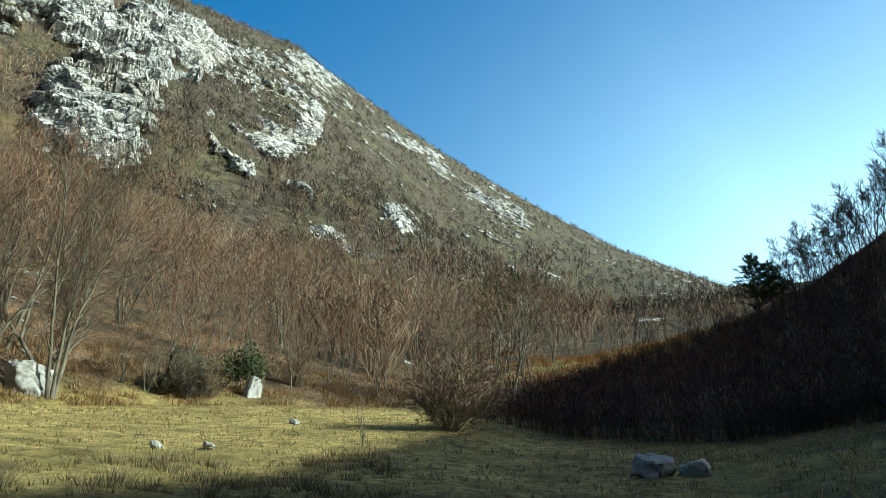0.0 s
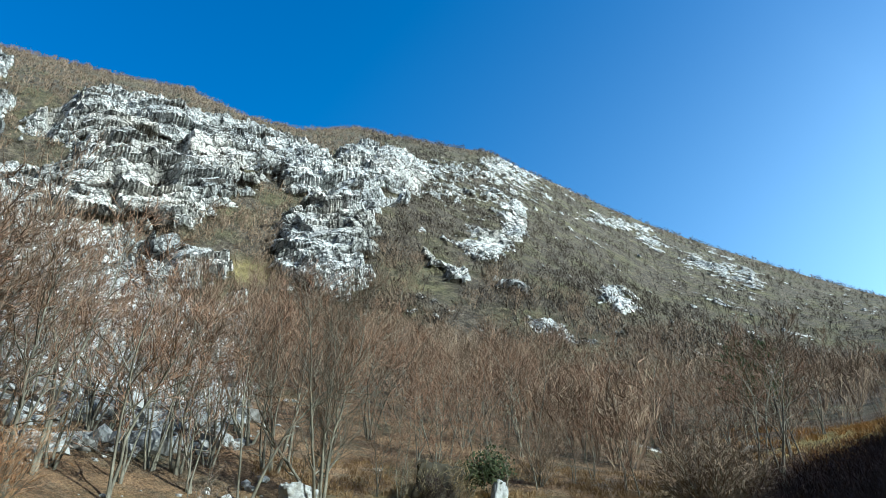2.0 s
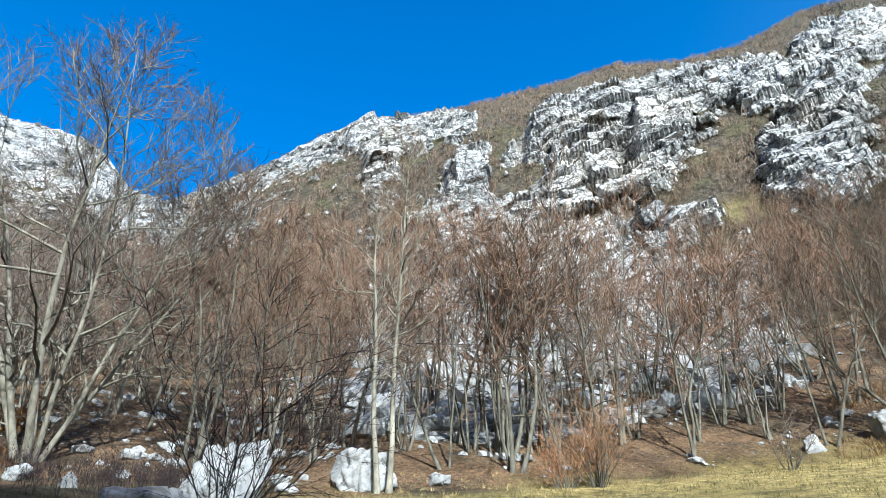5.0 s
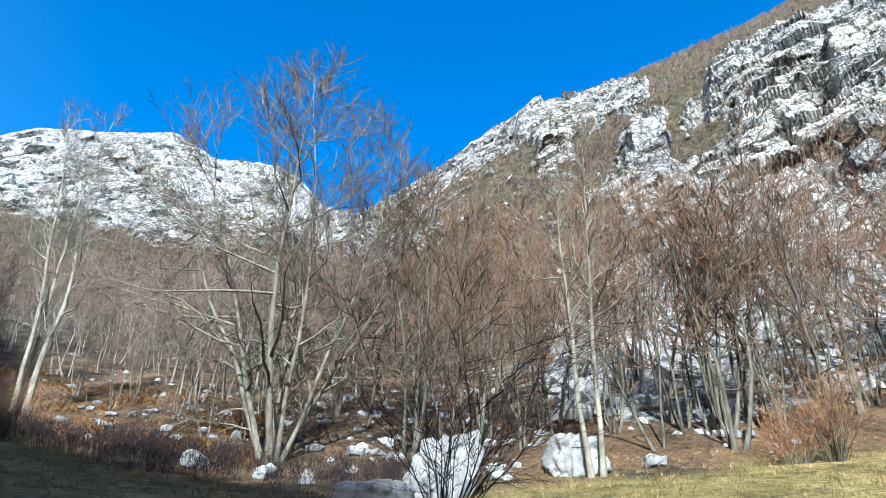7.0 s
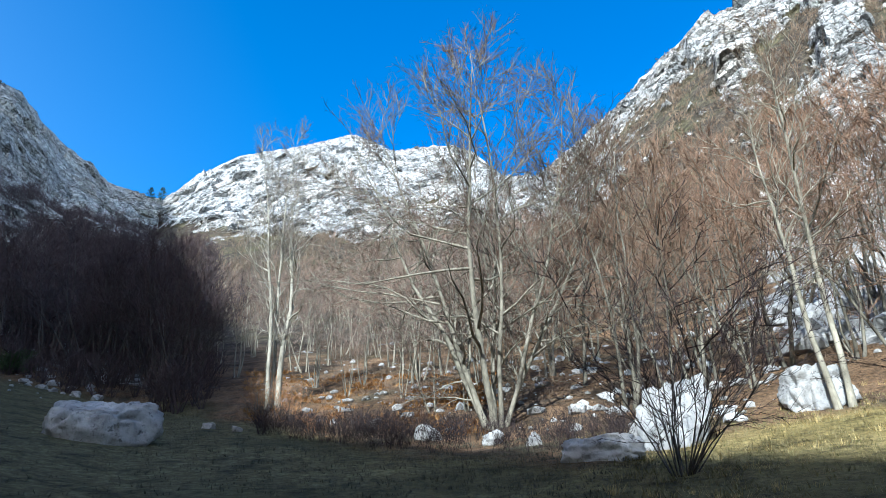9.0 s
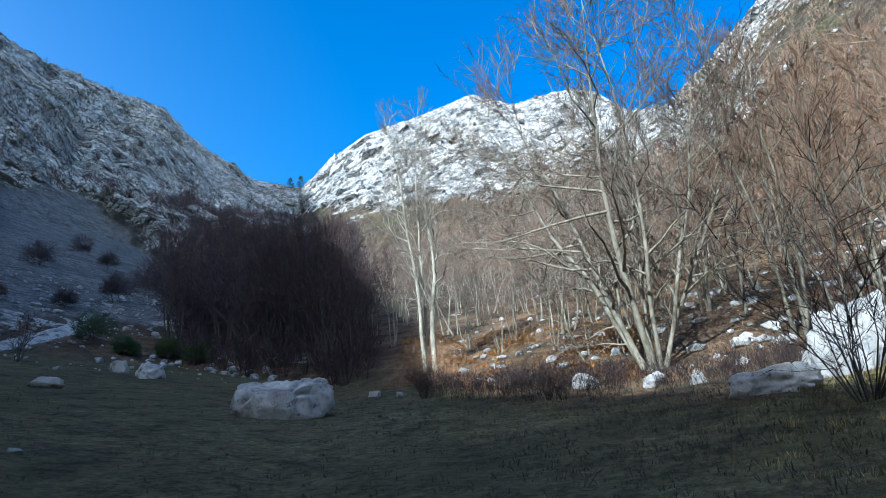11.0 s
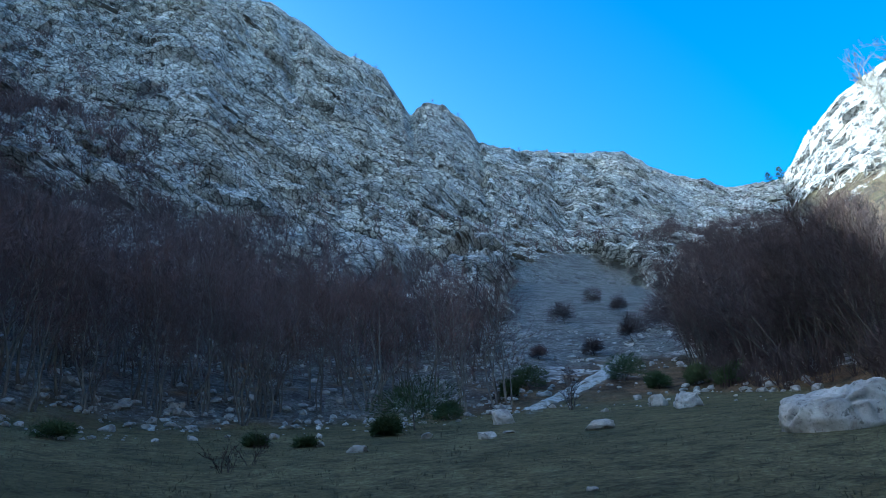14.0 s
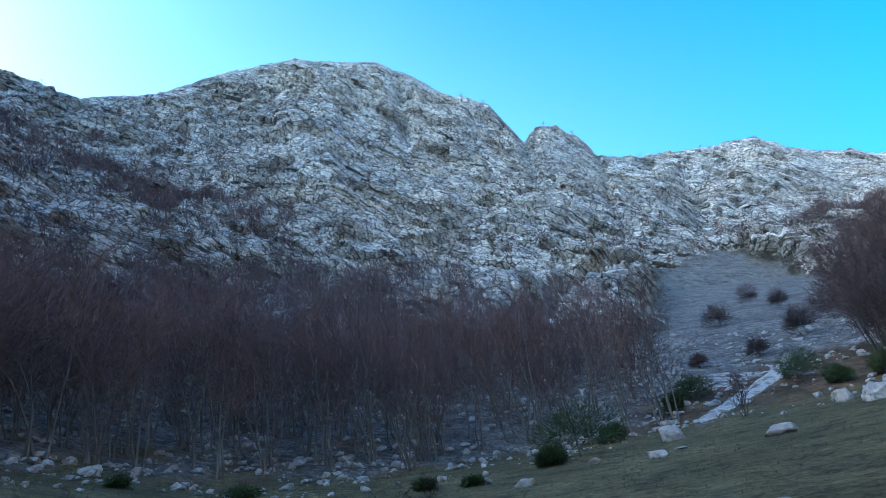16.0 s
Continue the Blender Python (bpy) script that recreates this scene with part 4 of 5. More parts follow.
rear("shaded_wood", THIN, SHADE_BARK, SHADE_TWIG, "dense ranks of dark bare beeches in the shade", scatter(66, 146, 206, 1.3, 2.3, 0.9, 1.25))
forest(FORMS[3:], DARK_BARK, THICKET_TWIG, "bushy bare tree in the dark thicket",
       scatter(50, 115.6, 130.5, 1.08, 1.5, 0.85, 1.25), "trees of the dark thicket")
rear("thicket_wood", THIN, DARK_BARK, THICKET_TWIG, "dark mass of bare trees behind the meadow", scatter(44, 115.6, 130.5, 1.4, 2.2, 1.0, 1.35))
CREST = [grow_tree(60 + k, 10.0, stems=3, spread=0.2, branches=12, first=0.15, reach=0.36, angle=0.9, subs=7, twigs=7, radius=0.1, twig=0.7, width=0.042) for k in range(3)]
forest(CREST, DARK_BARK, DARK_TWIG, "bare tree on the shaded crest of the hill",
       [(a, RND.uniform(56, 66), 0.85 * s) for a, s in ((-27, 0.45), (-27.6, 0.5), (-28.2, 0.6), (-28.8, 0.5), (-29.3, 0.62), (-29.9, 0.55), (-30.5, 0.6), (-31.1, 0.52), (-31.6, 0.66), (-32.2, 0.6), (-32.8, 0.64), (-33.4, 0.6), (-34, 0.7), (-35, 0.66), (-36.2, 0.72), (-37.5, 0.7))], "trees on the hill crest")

# ---- scrub on the mountainsides ----


def woods(name, label, tries, az0, az1, u0, u1, hmin, hmax, strands, width, material, seed, limit=0.5, keep=lambda az, r, el: np.ones_like(az)):
    """Many small bare shrubs in one mesh: fans of thin upright twigs."""
    rng = np.random.default_rng(seed)
    az = rng.uniform(az0, az1, tries)
    u = rng.uniform(u0, u1, tries)
    k = [curve(t, az % 360) for t in (EDGE_R, FOOT_R, MID_R, SKY_R)]
    k = [k[0] * 0.5] + k + [k[-1] * 1.2]
    r = np.zeros_like(az)
    for i in range(len(k) - 1):
        m = (u >= i) & (u <= i + 1)
        r = np.where(m, k[i] + (k[i + 1] - k[i]) * (u - i), r)
    z = land(az % 360, r)
    sx, cy = -np.sin(np.radians(az)), np.cos(np.radians(az))
    p = np.stack([sx * r, cy * r, z], 1)
    el = np.degrees(np.arctan2(z - EYE, r))
    cover, shift, _ = cover_and_shift(az % 360, r, p, el)
    p = p + shift
    thin = np.clip(0.5 + 1.5 * fbm(p / 18.0, 3), 0.03, 1)
    ok = (cover[:, 0] < limit) & ((cover[:, 1] < 0.4) | (az > 146)) & (rng.random(tries) < thin * keep(az, r, el))
    p = p[ok]
    n = len(p)
    h = rng.uniform(hmin, hmax, n) * (0.8 + 0.5 * rng.random(n))
    a = rng.uniform(0, 2 * np.pi, (n, strands))
    stem = (np.arange(strands) < max(1, strands // 11))[None, :]
    up = rng.uniform(-0.35, 1.0, (n, strands))
    flat = np.sqrt(1 - np.minimum(up * up, 1.0))
    far = np.where(stem, 0.75, 0.55 + 0.45 * rng.random((n, strands)))
    wide = rng.uniform(0.34, 0.52, (n, 1))
    ox, oy, oz = np.cos(a) * flat * far * wide, np.sin(a) * flat * far * wide, 0.56 + 0.44 * up * far
    tip = p[:, None] + h[:, None, None] * np.stack([ox, oy, oz], -1)
    back = rng.uniform(0.3, 0.75, (n, strands))[..., None]
    heart = p[:, None] + h[:, None, None] * np.stack([ox * 0.3 + rng.normal(0, 0.05, ox.shape), oy * 0.3 + rng.normal(0, 0.05, ox.shape), oz * 0.55], -1)
    low = np.where(stem[..., None], p[:, None] - np.array([0, 0, 0.25]), tip + (heart - tip) * back + rng.normal(0, 0.09, tip.shape) * h[:, None, None])
    side = np.stack([np.sin(a + 1.0), np.cos(a + 1.0), rng.uniform(-0.6, 0.6, a.shape)], -1) * width * (0.6 + 0.8 * rng.random((n, strands)))[..., None] * (0.5 + 0.12 * h)[:, None, None] * np.where(stem, 1.3, 1.0)[..., None]
    v = np.stack([low - side, low + side, tip], 2).reshape(-1, 3)
    f = np.arange(len(v), dtype=np.int32)
    me = bpy.data.meshes.new(name)
    me.vertices.add(len(v))
    me.vertices.foreach_set("co", v.ravel())
    me.loops.add(len(f))
    me.loops.foreach_set("vertex_index", f)
    me.polygons.add(len(f) // 3)
    me.polygons.foreach_set("loop_start", np.arange(0, len(f), 3, dtype=np.int32))
    me.update(calc_edges=True)
    me.materials.append(material)
    return tagged(new(name, me), label, "scrub", kind="stuff")


woods("hillside_woods", "brown leafless woods and scrub on the sunlit mountainside", 5600, -30, 88, 1.2, 2.4, 5.0, 8.5, 76, 0.028, SCRUB, 1, 0.6, lambda az, r, el: ((az > 4) | (r > 78)) * ((az > -13) | (r > 135)) * (1 - 0.92 * smooth(35, 40, az) * smooth(70, 64, az) * smooth(26.5, 24, el)))
woods("upper_scrub", "thin leafless scrub between the limestone outcrops", 13000, 26, 88, 2.2, 4.06, 2.5, 5.5, 16, 0.13, SCRUB, 2, 0.45)
woods("hillside_brush", "dense grey-brown brush between rocks on the steep hillside", 17000, -28, 28, 2.0, 4.06, 2.5, 6.0, 16, 0.15, DARK_SCRUB, 12, 0.5, lambda az, r, el: smooth(120, 170, r))
woods("bank_scrub", "brown leafless scrub on the bank beyond the shaded hill", 900, -27, 4, 1.95, 2.5, 1.5, 3.6, 44, 0.03, SCRUB, 19, 0.8, lambda az, r, el: (r > 66) * (r < 180) * 1.6)
woods("ridge_woods", "fuzz of bare trees along the mountain's skyline", 6500, -22, 80, 3.8, 4.04, 2.5, 4.5, 14, 0.16, SCRUB, 15, 0.55)
woods("cliff_scrub", "dark bushes rooted in clefts of the sunlit cliffs", 5000, 8, 88, 2.6, 4.02, 1.2, 3.2, 14, 0.2, DARK_SCRUB, 13, 1.1)
woods("summit_woods", "bare pale woods below the white summit", 3600, 86, 119, 1.6, 2.9, 5, 8, 30, 0.06, SCRUB, 3, 0.6)
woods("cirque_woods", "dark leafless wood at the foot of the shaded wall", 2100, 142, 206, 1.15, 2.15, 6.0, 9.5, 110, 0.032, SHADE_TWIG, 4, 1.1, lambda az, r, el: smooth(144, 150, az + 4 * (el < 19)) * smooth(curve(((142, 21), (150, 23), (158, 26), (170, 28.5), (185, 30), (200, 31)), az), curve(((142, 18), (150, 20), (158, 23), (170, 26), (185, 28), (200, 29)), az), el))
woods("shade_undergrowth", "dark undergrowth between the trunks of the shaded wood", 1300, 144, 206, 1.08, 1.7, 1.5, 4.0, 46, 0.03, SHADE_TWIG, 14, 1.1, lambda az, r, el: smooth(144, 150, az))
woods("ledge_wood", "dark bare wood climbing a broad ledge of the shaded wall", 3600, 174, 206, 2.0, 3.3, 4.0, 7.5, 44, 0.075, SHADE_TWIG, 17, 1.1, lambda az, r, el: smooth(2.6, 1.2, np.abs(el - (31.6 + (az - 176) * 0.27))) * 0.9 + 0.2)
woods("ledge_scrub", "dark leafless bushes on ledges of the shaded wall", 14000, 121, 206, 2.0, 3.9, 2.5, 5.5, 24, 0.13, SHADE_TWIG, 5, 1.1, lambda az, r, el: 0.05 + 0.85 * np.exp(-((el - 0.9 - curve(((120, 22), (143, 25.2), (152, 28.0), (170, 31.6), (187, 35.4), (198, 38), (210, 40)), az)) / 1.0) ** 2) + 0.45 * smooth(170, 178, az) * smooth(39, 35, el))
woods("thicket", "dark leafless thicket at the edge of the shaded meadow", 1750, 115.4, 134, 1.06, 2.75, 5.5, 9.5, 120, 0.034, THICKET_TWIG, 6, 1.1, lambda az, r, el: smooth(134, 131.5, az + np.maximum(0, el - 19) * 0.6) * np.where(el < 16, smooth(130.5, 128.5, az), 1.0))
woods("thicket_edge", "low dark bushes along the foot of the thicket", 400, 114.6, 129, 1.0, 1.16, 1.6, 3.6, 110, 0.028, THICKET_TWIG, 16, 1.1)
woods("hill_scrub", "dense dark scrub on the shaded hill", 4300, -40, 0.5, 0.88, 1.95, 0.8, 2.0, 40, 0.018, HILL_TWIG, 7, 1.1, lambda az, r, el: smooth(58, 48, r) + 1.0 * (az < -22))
woods("wood_edge_scrub", "low brown undergrowth along the wood's edge", 2400, 1, 112, 1.02, 1.6, 0.5, 1.6, 30, 0.016, SCRUB, 8, 1.1)
woods("brambles", "dark brambles along the brink of the shaded meadow", 800, 80, 111, 0.55, 1.0, 0.3, 1.2, 60, 0.012, DARK_TWIG, 18, 1.1, lambda az, r, el: smooth(0.66, 0.74, r / curve(EDGE_R, az)))

# ---- stones ----


def rock_mesh(seed, w, d, h, cuts=9, fine=3):
    """A weathered block: a ball cut by planes, then roughened."""
    rnd = random.Random(seed)
    bm = bmesh.new()
    bmesh.ops.create_icosphere(bm, subdivisions=fine, radius=1.0)
    planes = []
    for k in range(cuts):
        n = Vector((rnd.gauss(0, 1), rnd.gauss(0, 1), rnd.gauss(0, 0.7))).normalized()
        planes.append((n, rnd.uniform(0.5, 0.85)))
    planes.append((Vector((rnd.uniform(-0.3, 0.3), rnd.uniform(-0.3, 0.3), 1)).normalized(), rnd.uniform(0.5, 0.6)))
    shift = Vector((seed * 1.7, seed * 0.3, 0))
    for v in bm.verts:
        v.co = Vector([math.copysign(abs(c) ** 0.7, c) for c in v.co]) * 0.85
        for n, c in planes:
            o = v.co.dot(n) - c
            if o > 0:
                v.co -= n * o
        k = noise.fractal(v.co * 1.6 + shift, 0.7, 2.1, 3) * 0.13 + noise.fractal(v.co * 5 + shift, 0.6, 2.1, 5) * 0.075 - 0.10 * max(0.0, 0.12 - abs(noise.noise(v.co * 1.3 + shift * 2))) / 0.12
        v.co += v.co.normalized() * k
        v.co = Vector((v.co.x * w / 1.35, v.co.y * d / 1.35, v.co.z * h / 1.2))
    bmesh.ops.recalc_face_normals(bm, faces=bm.faces)
    me = bpy.data.meshes.new("stone")
    bm.to_mesh(me)
    bm.free()
    me.shade_smooth()
    return me


def boulder(az, el, w, d, h, label, seed, turn_=0.0, material=None, name="boulder", r=None):
    me = rock_mesh(seed, w, d, h, cuts=15 if name == "rock" else 9, fine=5 if w > 1.2 else 4)
    me.materials.append(material or STONE)
    p = at_el(az, el) if r is None else spot(az, r)
    ob = tagged(new(name, me), label, "rock")
    lean = random.Random(seed * 7)
    ob.matrix_world = pose(p.x, p.y, p.z + h * 0.2, lean.uniform(-18, 18), lean.uniform(-18, 18), az + turn_)
    return ob


boulder(121.7, 8.3, 2.7, 2.0, 1.75, "large angular pale limestone boulder on the shaded meadow", 31, 4)
boulder(79.2, 6.2, 1.6, 1.4, 2.3, "tall white limestone block behind a dark bare shrub", 44, 15)
boulder(84.4, 5.6, 1.5, 1.0, 0.7, "low grey limestone slab at the shadow's edge", 45)
boulder(68.6, 7.8, 1.75, 1.6, 1.75, "large rounded white boulder behind twin pale stems", 46, 30)
boulder(30.2, 9.9, 1.5, 1.2, 1.5, "white boulder at the edge of the sunlit wood", 47)
boulder(14.6, 11.0, 0.75, 0.6, 1.5, "upright white stone beside an ivy-covered bush", 48)
boulder(-16.4, 5.9, 0.8, 0.7, 0.6, "grey limestone block in the shaded grass", 33)
boulder(-19.3, 6.0, 0.6, 0.5, 0.42, "small flat pale stone in the shaded grass", 36)
boulder(131.3, 11.7, 1.25, 1.0, 1.05, "white boulder on the meadow below the scree", 51)
boulder(133.6, 12.2, 0.9, 0.7, 1.0, "grey upright stone on the meadow below the scree", 52)
boulder(145.6, 12.8, 1.1, 0.9, 1.05, "white boulder at the meadow's upper edge", 53)
boulder(138.4, 11.3, 1.05, 0.7, 0.42, "flat white stone in the meadow grass", 54)
boulder(147.2, 11.8, 0.75, 0.6, 0.42, "pale stone in the meadow grass", 55)
boulder(157.6, 11.9, 0.7, 0.55, 0.4, "pale stone in the meadow grass", 56)
LOOSE = ((97.7, 7.9, 1.0, 0.75), (92.8, 7.3, 0.8, 0.7), (86, 9.2, 1.1, 0.6), (58, 10.8, 1.3, 1.1), (56.5, 9.8, 0.9, 0.6), (35.5, 9.6, 1.0, 1.0), (21, 6.8, 0.4, 0.25), (17.3, 7.0, 0.45, 0.25), (11.3, 9.2, 0.5, 0.35),
         (139.9, 6.9, 0.3, 0.2), (145.3, 12.0, 0.8, 0.2), (129.5, 12.6, 0.7, 0.6), (127, 12.4, 0.5, 0.4), (142.4, 13.6, 0.7, 0.4), (152, 12.4, 0.7, 0.4), (160.5, 12.6, 0.6, 0.4), (112.5, 9.0, 0.6, 0.35), (114.5, 9.2, 0.7, 0.4),
         (63, 8.2, 0.9, 0.6), (74.5, 7.4, 0.8, 0.5), (89.5, 7.0, 0.8, 0.6), (102, 9.0, 0.9, 0.6), (164, 13.4, 0.8, 0.5), (170, 13.6, 0.6, 0.4), (176, 14.4, 0.9, 0.6), (184, 15.2, 0.9, 0.6), (190, 16.6, 1.2, 0.8), (193.5, 16.9, 0.9, 0.5))
for k, (az, el, w, h) in enumerate(LOOSE):
    boulder(az, el, w * 0.8, w * 0.65, h * 0.75, "small pale limestone rock at the meadow's edge", 60 + k, k * 40, name="rock")

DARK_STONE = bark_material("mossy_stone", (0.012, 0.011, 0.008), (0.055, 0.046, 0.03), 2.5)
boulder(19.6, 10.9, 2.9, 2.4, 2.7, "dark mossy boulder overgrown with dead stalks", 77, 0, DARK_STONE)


def rubble(name, label, tries, az0, az1, q0, q1, smin, smax, seed, power=2.0):
    """Many small stones in one mesh, over a belt along the meadow's edge."""
    rng = np.random.default_rng(seed)
    bm = bmesh.new()
    bmesh.ops.create_icosphere(bm, subdivisions=1, radius=1.0)
    bv = np.array([v.co[:] for v in bm.verts])
    bf = np.array([[v.index for v in f.verts] for f in bm.faces])
    bm.free()
    az = rng.uniform(az0, az1, tries)
    r = curve(EDGE_R, az % 360) * rng.uniform(q0, q1, tries)
    z = land(az % 360, r)
    c = np.stack([-np.sin(np.radians(az)) * r, np.cos(np.radians(az)) * r, z], 1)
    s = smin + (smax - smin) * rng.random(tries) ** power
    clump = fbm(c / 5.0, 3) > -0.12
    c, s = c[clump], s[clump]
    m = len(c)
    jit = 1 + rng.uniform(-0.32, 0.32, (m, len(bv), 1))
    axes = np.stack([rng.uniform(0.7, 1.2, m), rng.uniform(0.7, 1.2, m), rng.uniform(0.45, 0.8, m)], 1)
    v = c[:, None] + bv[None] * jit * axes[:, None] * s[:, None, None]
    v[..., 2] += (s * 0.15)[:, None]
    f = (bf[None] + (np.arange(m) * len(bv))[:, None, None]).reshape(-1, 3)
    me = bpy.data.meshes.new(name)
    me.from_pydata(v.reshape(-1, 3).tolist(), [], f.tolist())
    me.materials.append(STONE)
    return tagged(new(name, me), label, "stones", kind="stuff")


rubble("shade_rubble", "grey limestone rubble on the floor of the shaded wood", 6000, 143, 206, 0.99, 2.1, 0.06, 0.48, 1, 2.4)
rubble("wood_rubble", "white limestone blocks among the sunlit trees", 1100, 30, 110, 1.02, 1.9, 0.05, 0.38, 2, 3.5)
rubble("slope_rubble", "tumbled white limestone blocks on the slope behind the trees", 2600, 35, 70, 1.25, 4.2, 0.2, 1.3, 9, 2.2)
rubble("meadow_stones", "scattered pale stones at the meadow's upper edge", 220, 124, 200, 0.78, 1.02, 0.07, 0.3, 3)
rubble("scree_blocks", "fallen blocks along the foot of the scree", 1200, 122, 147, 0.98, 1.8, 0.06, 0.45, 4)

# ---- bushes, saplings and evergreens ----


def tall_at(az, el0, el1):
    p = at_el(az, el0)
    d = math.hypot(p.x, p.y)
    return d * (math.tan(radians(el1)) - math.tan(radians(el0)))


def shrub(az, el, top, bark, twig, label, seed, stems=16, spread=0.55, name="shrub", **kw):
    h = tall_at(az, el, top)
    g = grow_shrub(seed, h, stems, spread, **kw)
    root = tagged(new(name), label, "shrub")
    part("trunk", mesh_of("trunk", g.v, g.f, bark), root)
    part("crown", mesh_of("crown", g.tv, g.tf, twig, False), root)
    p = at_el(az, el)
    root.matrix_world = pose(p.x, p.y, p.z, 0, 0, seed * 37)
    return root


shrub(79.0, 4.0, 23.5, DARK_BARK, DARK_TWIG, "large dark bare shrub in front of a white block", 1, 22, 0.5, subs=15, twigs=8, radius=0.02, width=0.014)
shrub(50.7, 7.8, 14.6, BARK, RUST_TWIG, "rusty-brown bare shrub at the edge of the wood", 2, 40, 0.5, subs=9, twigs=7, width=0.014)
shrub(53.2, 7.8, 12.6, BARK, RUST_TWIG, "rusty-brown bare shrub at the edge of the wood", 3, 30, 0.55, subs=9, twigs=7, width=0.014)
shrub(11.7, 12.0, 17.0, BARK, SCRUB, "rusty-brown bare bush behind the meadow", 4, 40, 0.55, subs=9, twigs=7, width=0.02)
shrub(-0.9, 9.2, 15.2, BARK, SCRUB, "wide tan bare bush where the shade begins", 5, 90, 0.75, subs=10, twigs=8, width=0.026)
shrub(-3.2, 10.2, 14.6, BARK, SCRUB, "tan bare bush where the shade begins", 6, 70, 0.7, subs=10, twigs=8, width=0.026)
shrub(37.2, 8.4, 13.6, BARK, GREY_TWIG, "small bare tree at the edge of the grass", 7, 8, 0.45, subs=10, twigs=6, radius=0.03)
shrub(103.8, 8.4, 13.0, DARK_BARK, DARK_TWIG, "small dark thorn tree with spreading branches", 8, 7, 0.9, subs=10, twigs=6, radius=0.04)
shrub(111, 10.2, 13.6, BARK, RUST_TWIG, "rusty undergrowth at the foot of a white-stemmed tree", 9, 26, 0.6, subs=8, twigs=6)
shrub(108.7, 9.8, 13.0, BARK, RUST_TWIG, "rusty undergrowth at the foot of a white-stemmed tree", 10, 26, 0.6, subs=8, twigs=6)
shrub(106.6, 8.3, 11.2, DARK_BARK, RUST_TWIG, "low bare sapling at the meadow's edge", 11, 7, 0.5)
shrub(5.7, 7.8, 12.2, DARK_BARK, GREY_TWIG, "thin bare sapling in the sunlit meadow", 12, 3, 0.4, subs=6, twigs=3, radius=0.016)
shrub(99.6, 0.8, 4.8, DARK_BARK, DARK_TWIG, "thin dark sapling in the shaded meadow", 13, 4, 0.5, subs=5, twigs=3, radius=0.006, width=0.006)
shrub(95.5, 0.6, 4.6, DARK_BARK, DARK_TWIG, "thin dark sapling in the shaded meadow", 14, 3, 0.5, subs=5, twigs=3, radius=0.006, width=0.006)
shrub(167.4, 11.2, 14.3, DARK_BARK, DARK_TWIG, "small bare shrub standing in the shaded meadow", 18, 7, 0.5, subs=8, twigs=5, radius=0.02, width=0.018)
shrub(165.7, 11.6, 15.0, DARK_BARK, DARK_TWIG, "thin bare sapling standing in the shaded meadow", 19, 4, 0.3, subs=8, twigs=5, radius=0.022, width=0.018)
shrub(-20, 16.0, 20.2, DARK_BARK, DARK_TWIG, "small bare tree on the hill's crest", 15, 8, 0.6, subs=10, twigs=6, radius=0.03, width=0.03)
shrub(-16, 15.2, 18.4, DARK_BARK, DARK_TWIG, "small bare tree on the hill's crest", 16, 8, 0.6, subs=10, twigs=6, radius=0.03, width=0.03)
shrub(140.2, 13.0, 16.4, DARK_BARK, DARK_TWIG, "small dark tree beside the gravel track", 17, 7, 0.4, subs=9, twigs=6, radius=0.04, width=0.03)


def grow_dome(seed, height, wide, twigs, length, width, low=-0.3):
    """A rounded bush: a few stems and many short twigs over an uneven dome."""
    g = Growth(seed)
    r = g.rnd
    lobes = [Vector((r.gauss(0, 0.5), r.gauss(0, 0.5), r.gauss(0, 0.5))) for k in range(5)]
    g.tube(g.path(Vector((0, 0, -0.2)), Vector((0, 0, 1)), height * 0.7, 3, 0.2, 0.0), [0.06, 0.045, 0.03, 0.008], 5)
    for k in range(twigs):
        z = r.uniform(low, 1)
        a = r.uniform(0, 6.283)
        f = math.sqrt(max(0.0, 1 - z * z))
        d = Vector((math.cos(a) * f, math.sin(a) * f, z))
        bulge = 0.5 + 0.5 * max(d.dot(v) for v in lobes)
        o = r.random() ** 0.4 * min(1.15, bulge)
        p = Vector((d.x * wide * o, d.y * wide * o, height * (0.36 + 0.6 * d.z * o)))
        t_ = (d + Vector((r.gauss(0, 0.45), r.gauss(0, 0.45), r.gauss(0.15, 0.45)))).normalized()
        g.blade(p - t_ * length * 0.5, p + t_ * length * r.uniform(0.3, 0.8), width)
    return g


for k, (az, el, top) in enumerate(((139.4, 19.6, 21.6), (134.8, 19.6, 21.2), (136.6, 20.6, 22.0), (134.2, 17.2, 19.8), (131.8, 17.6, 20.2), (129.5, 17.4, 20.6), (142.0, 17.2, 18.6), (137.5, 16.8, 18.4))):
    h = tall_at(az, el, top)
    g = grow_dome(20 + k, h, h * 0.6, 900, h * 0.3, 0.05)
    root = tagged(new("shrub"), "round dark bare bush on the scree", "shrub")
    part("trunk", mesh_of("trunk", g.v, g.f, DARK_BARK), root)
    part("crown", mesh_of("crown", g.tv, g.tf, THICKET_TWIG, False), root)
    root.matrix_world = pose(*at_el(az, el), 0, 0, 37 * k)


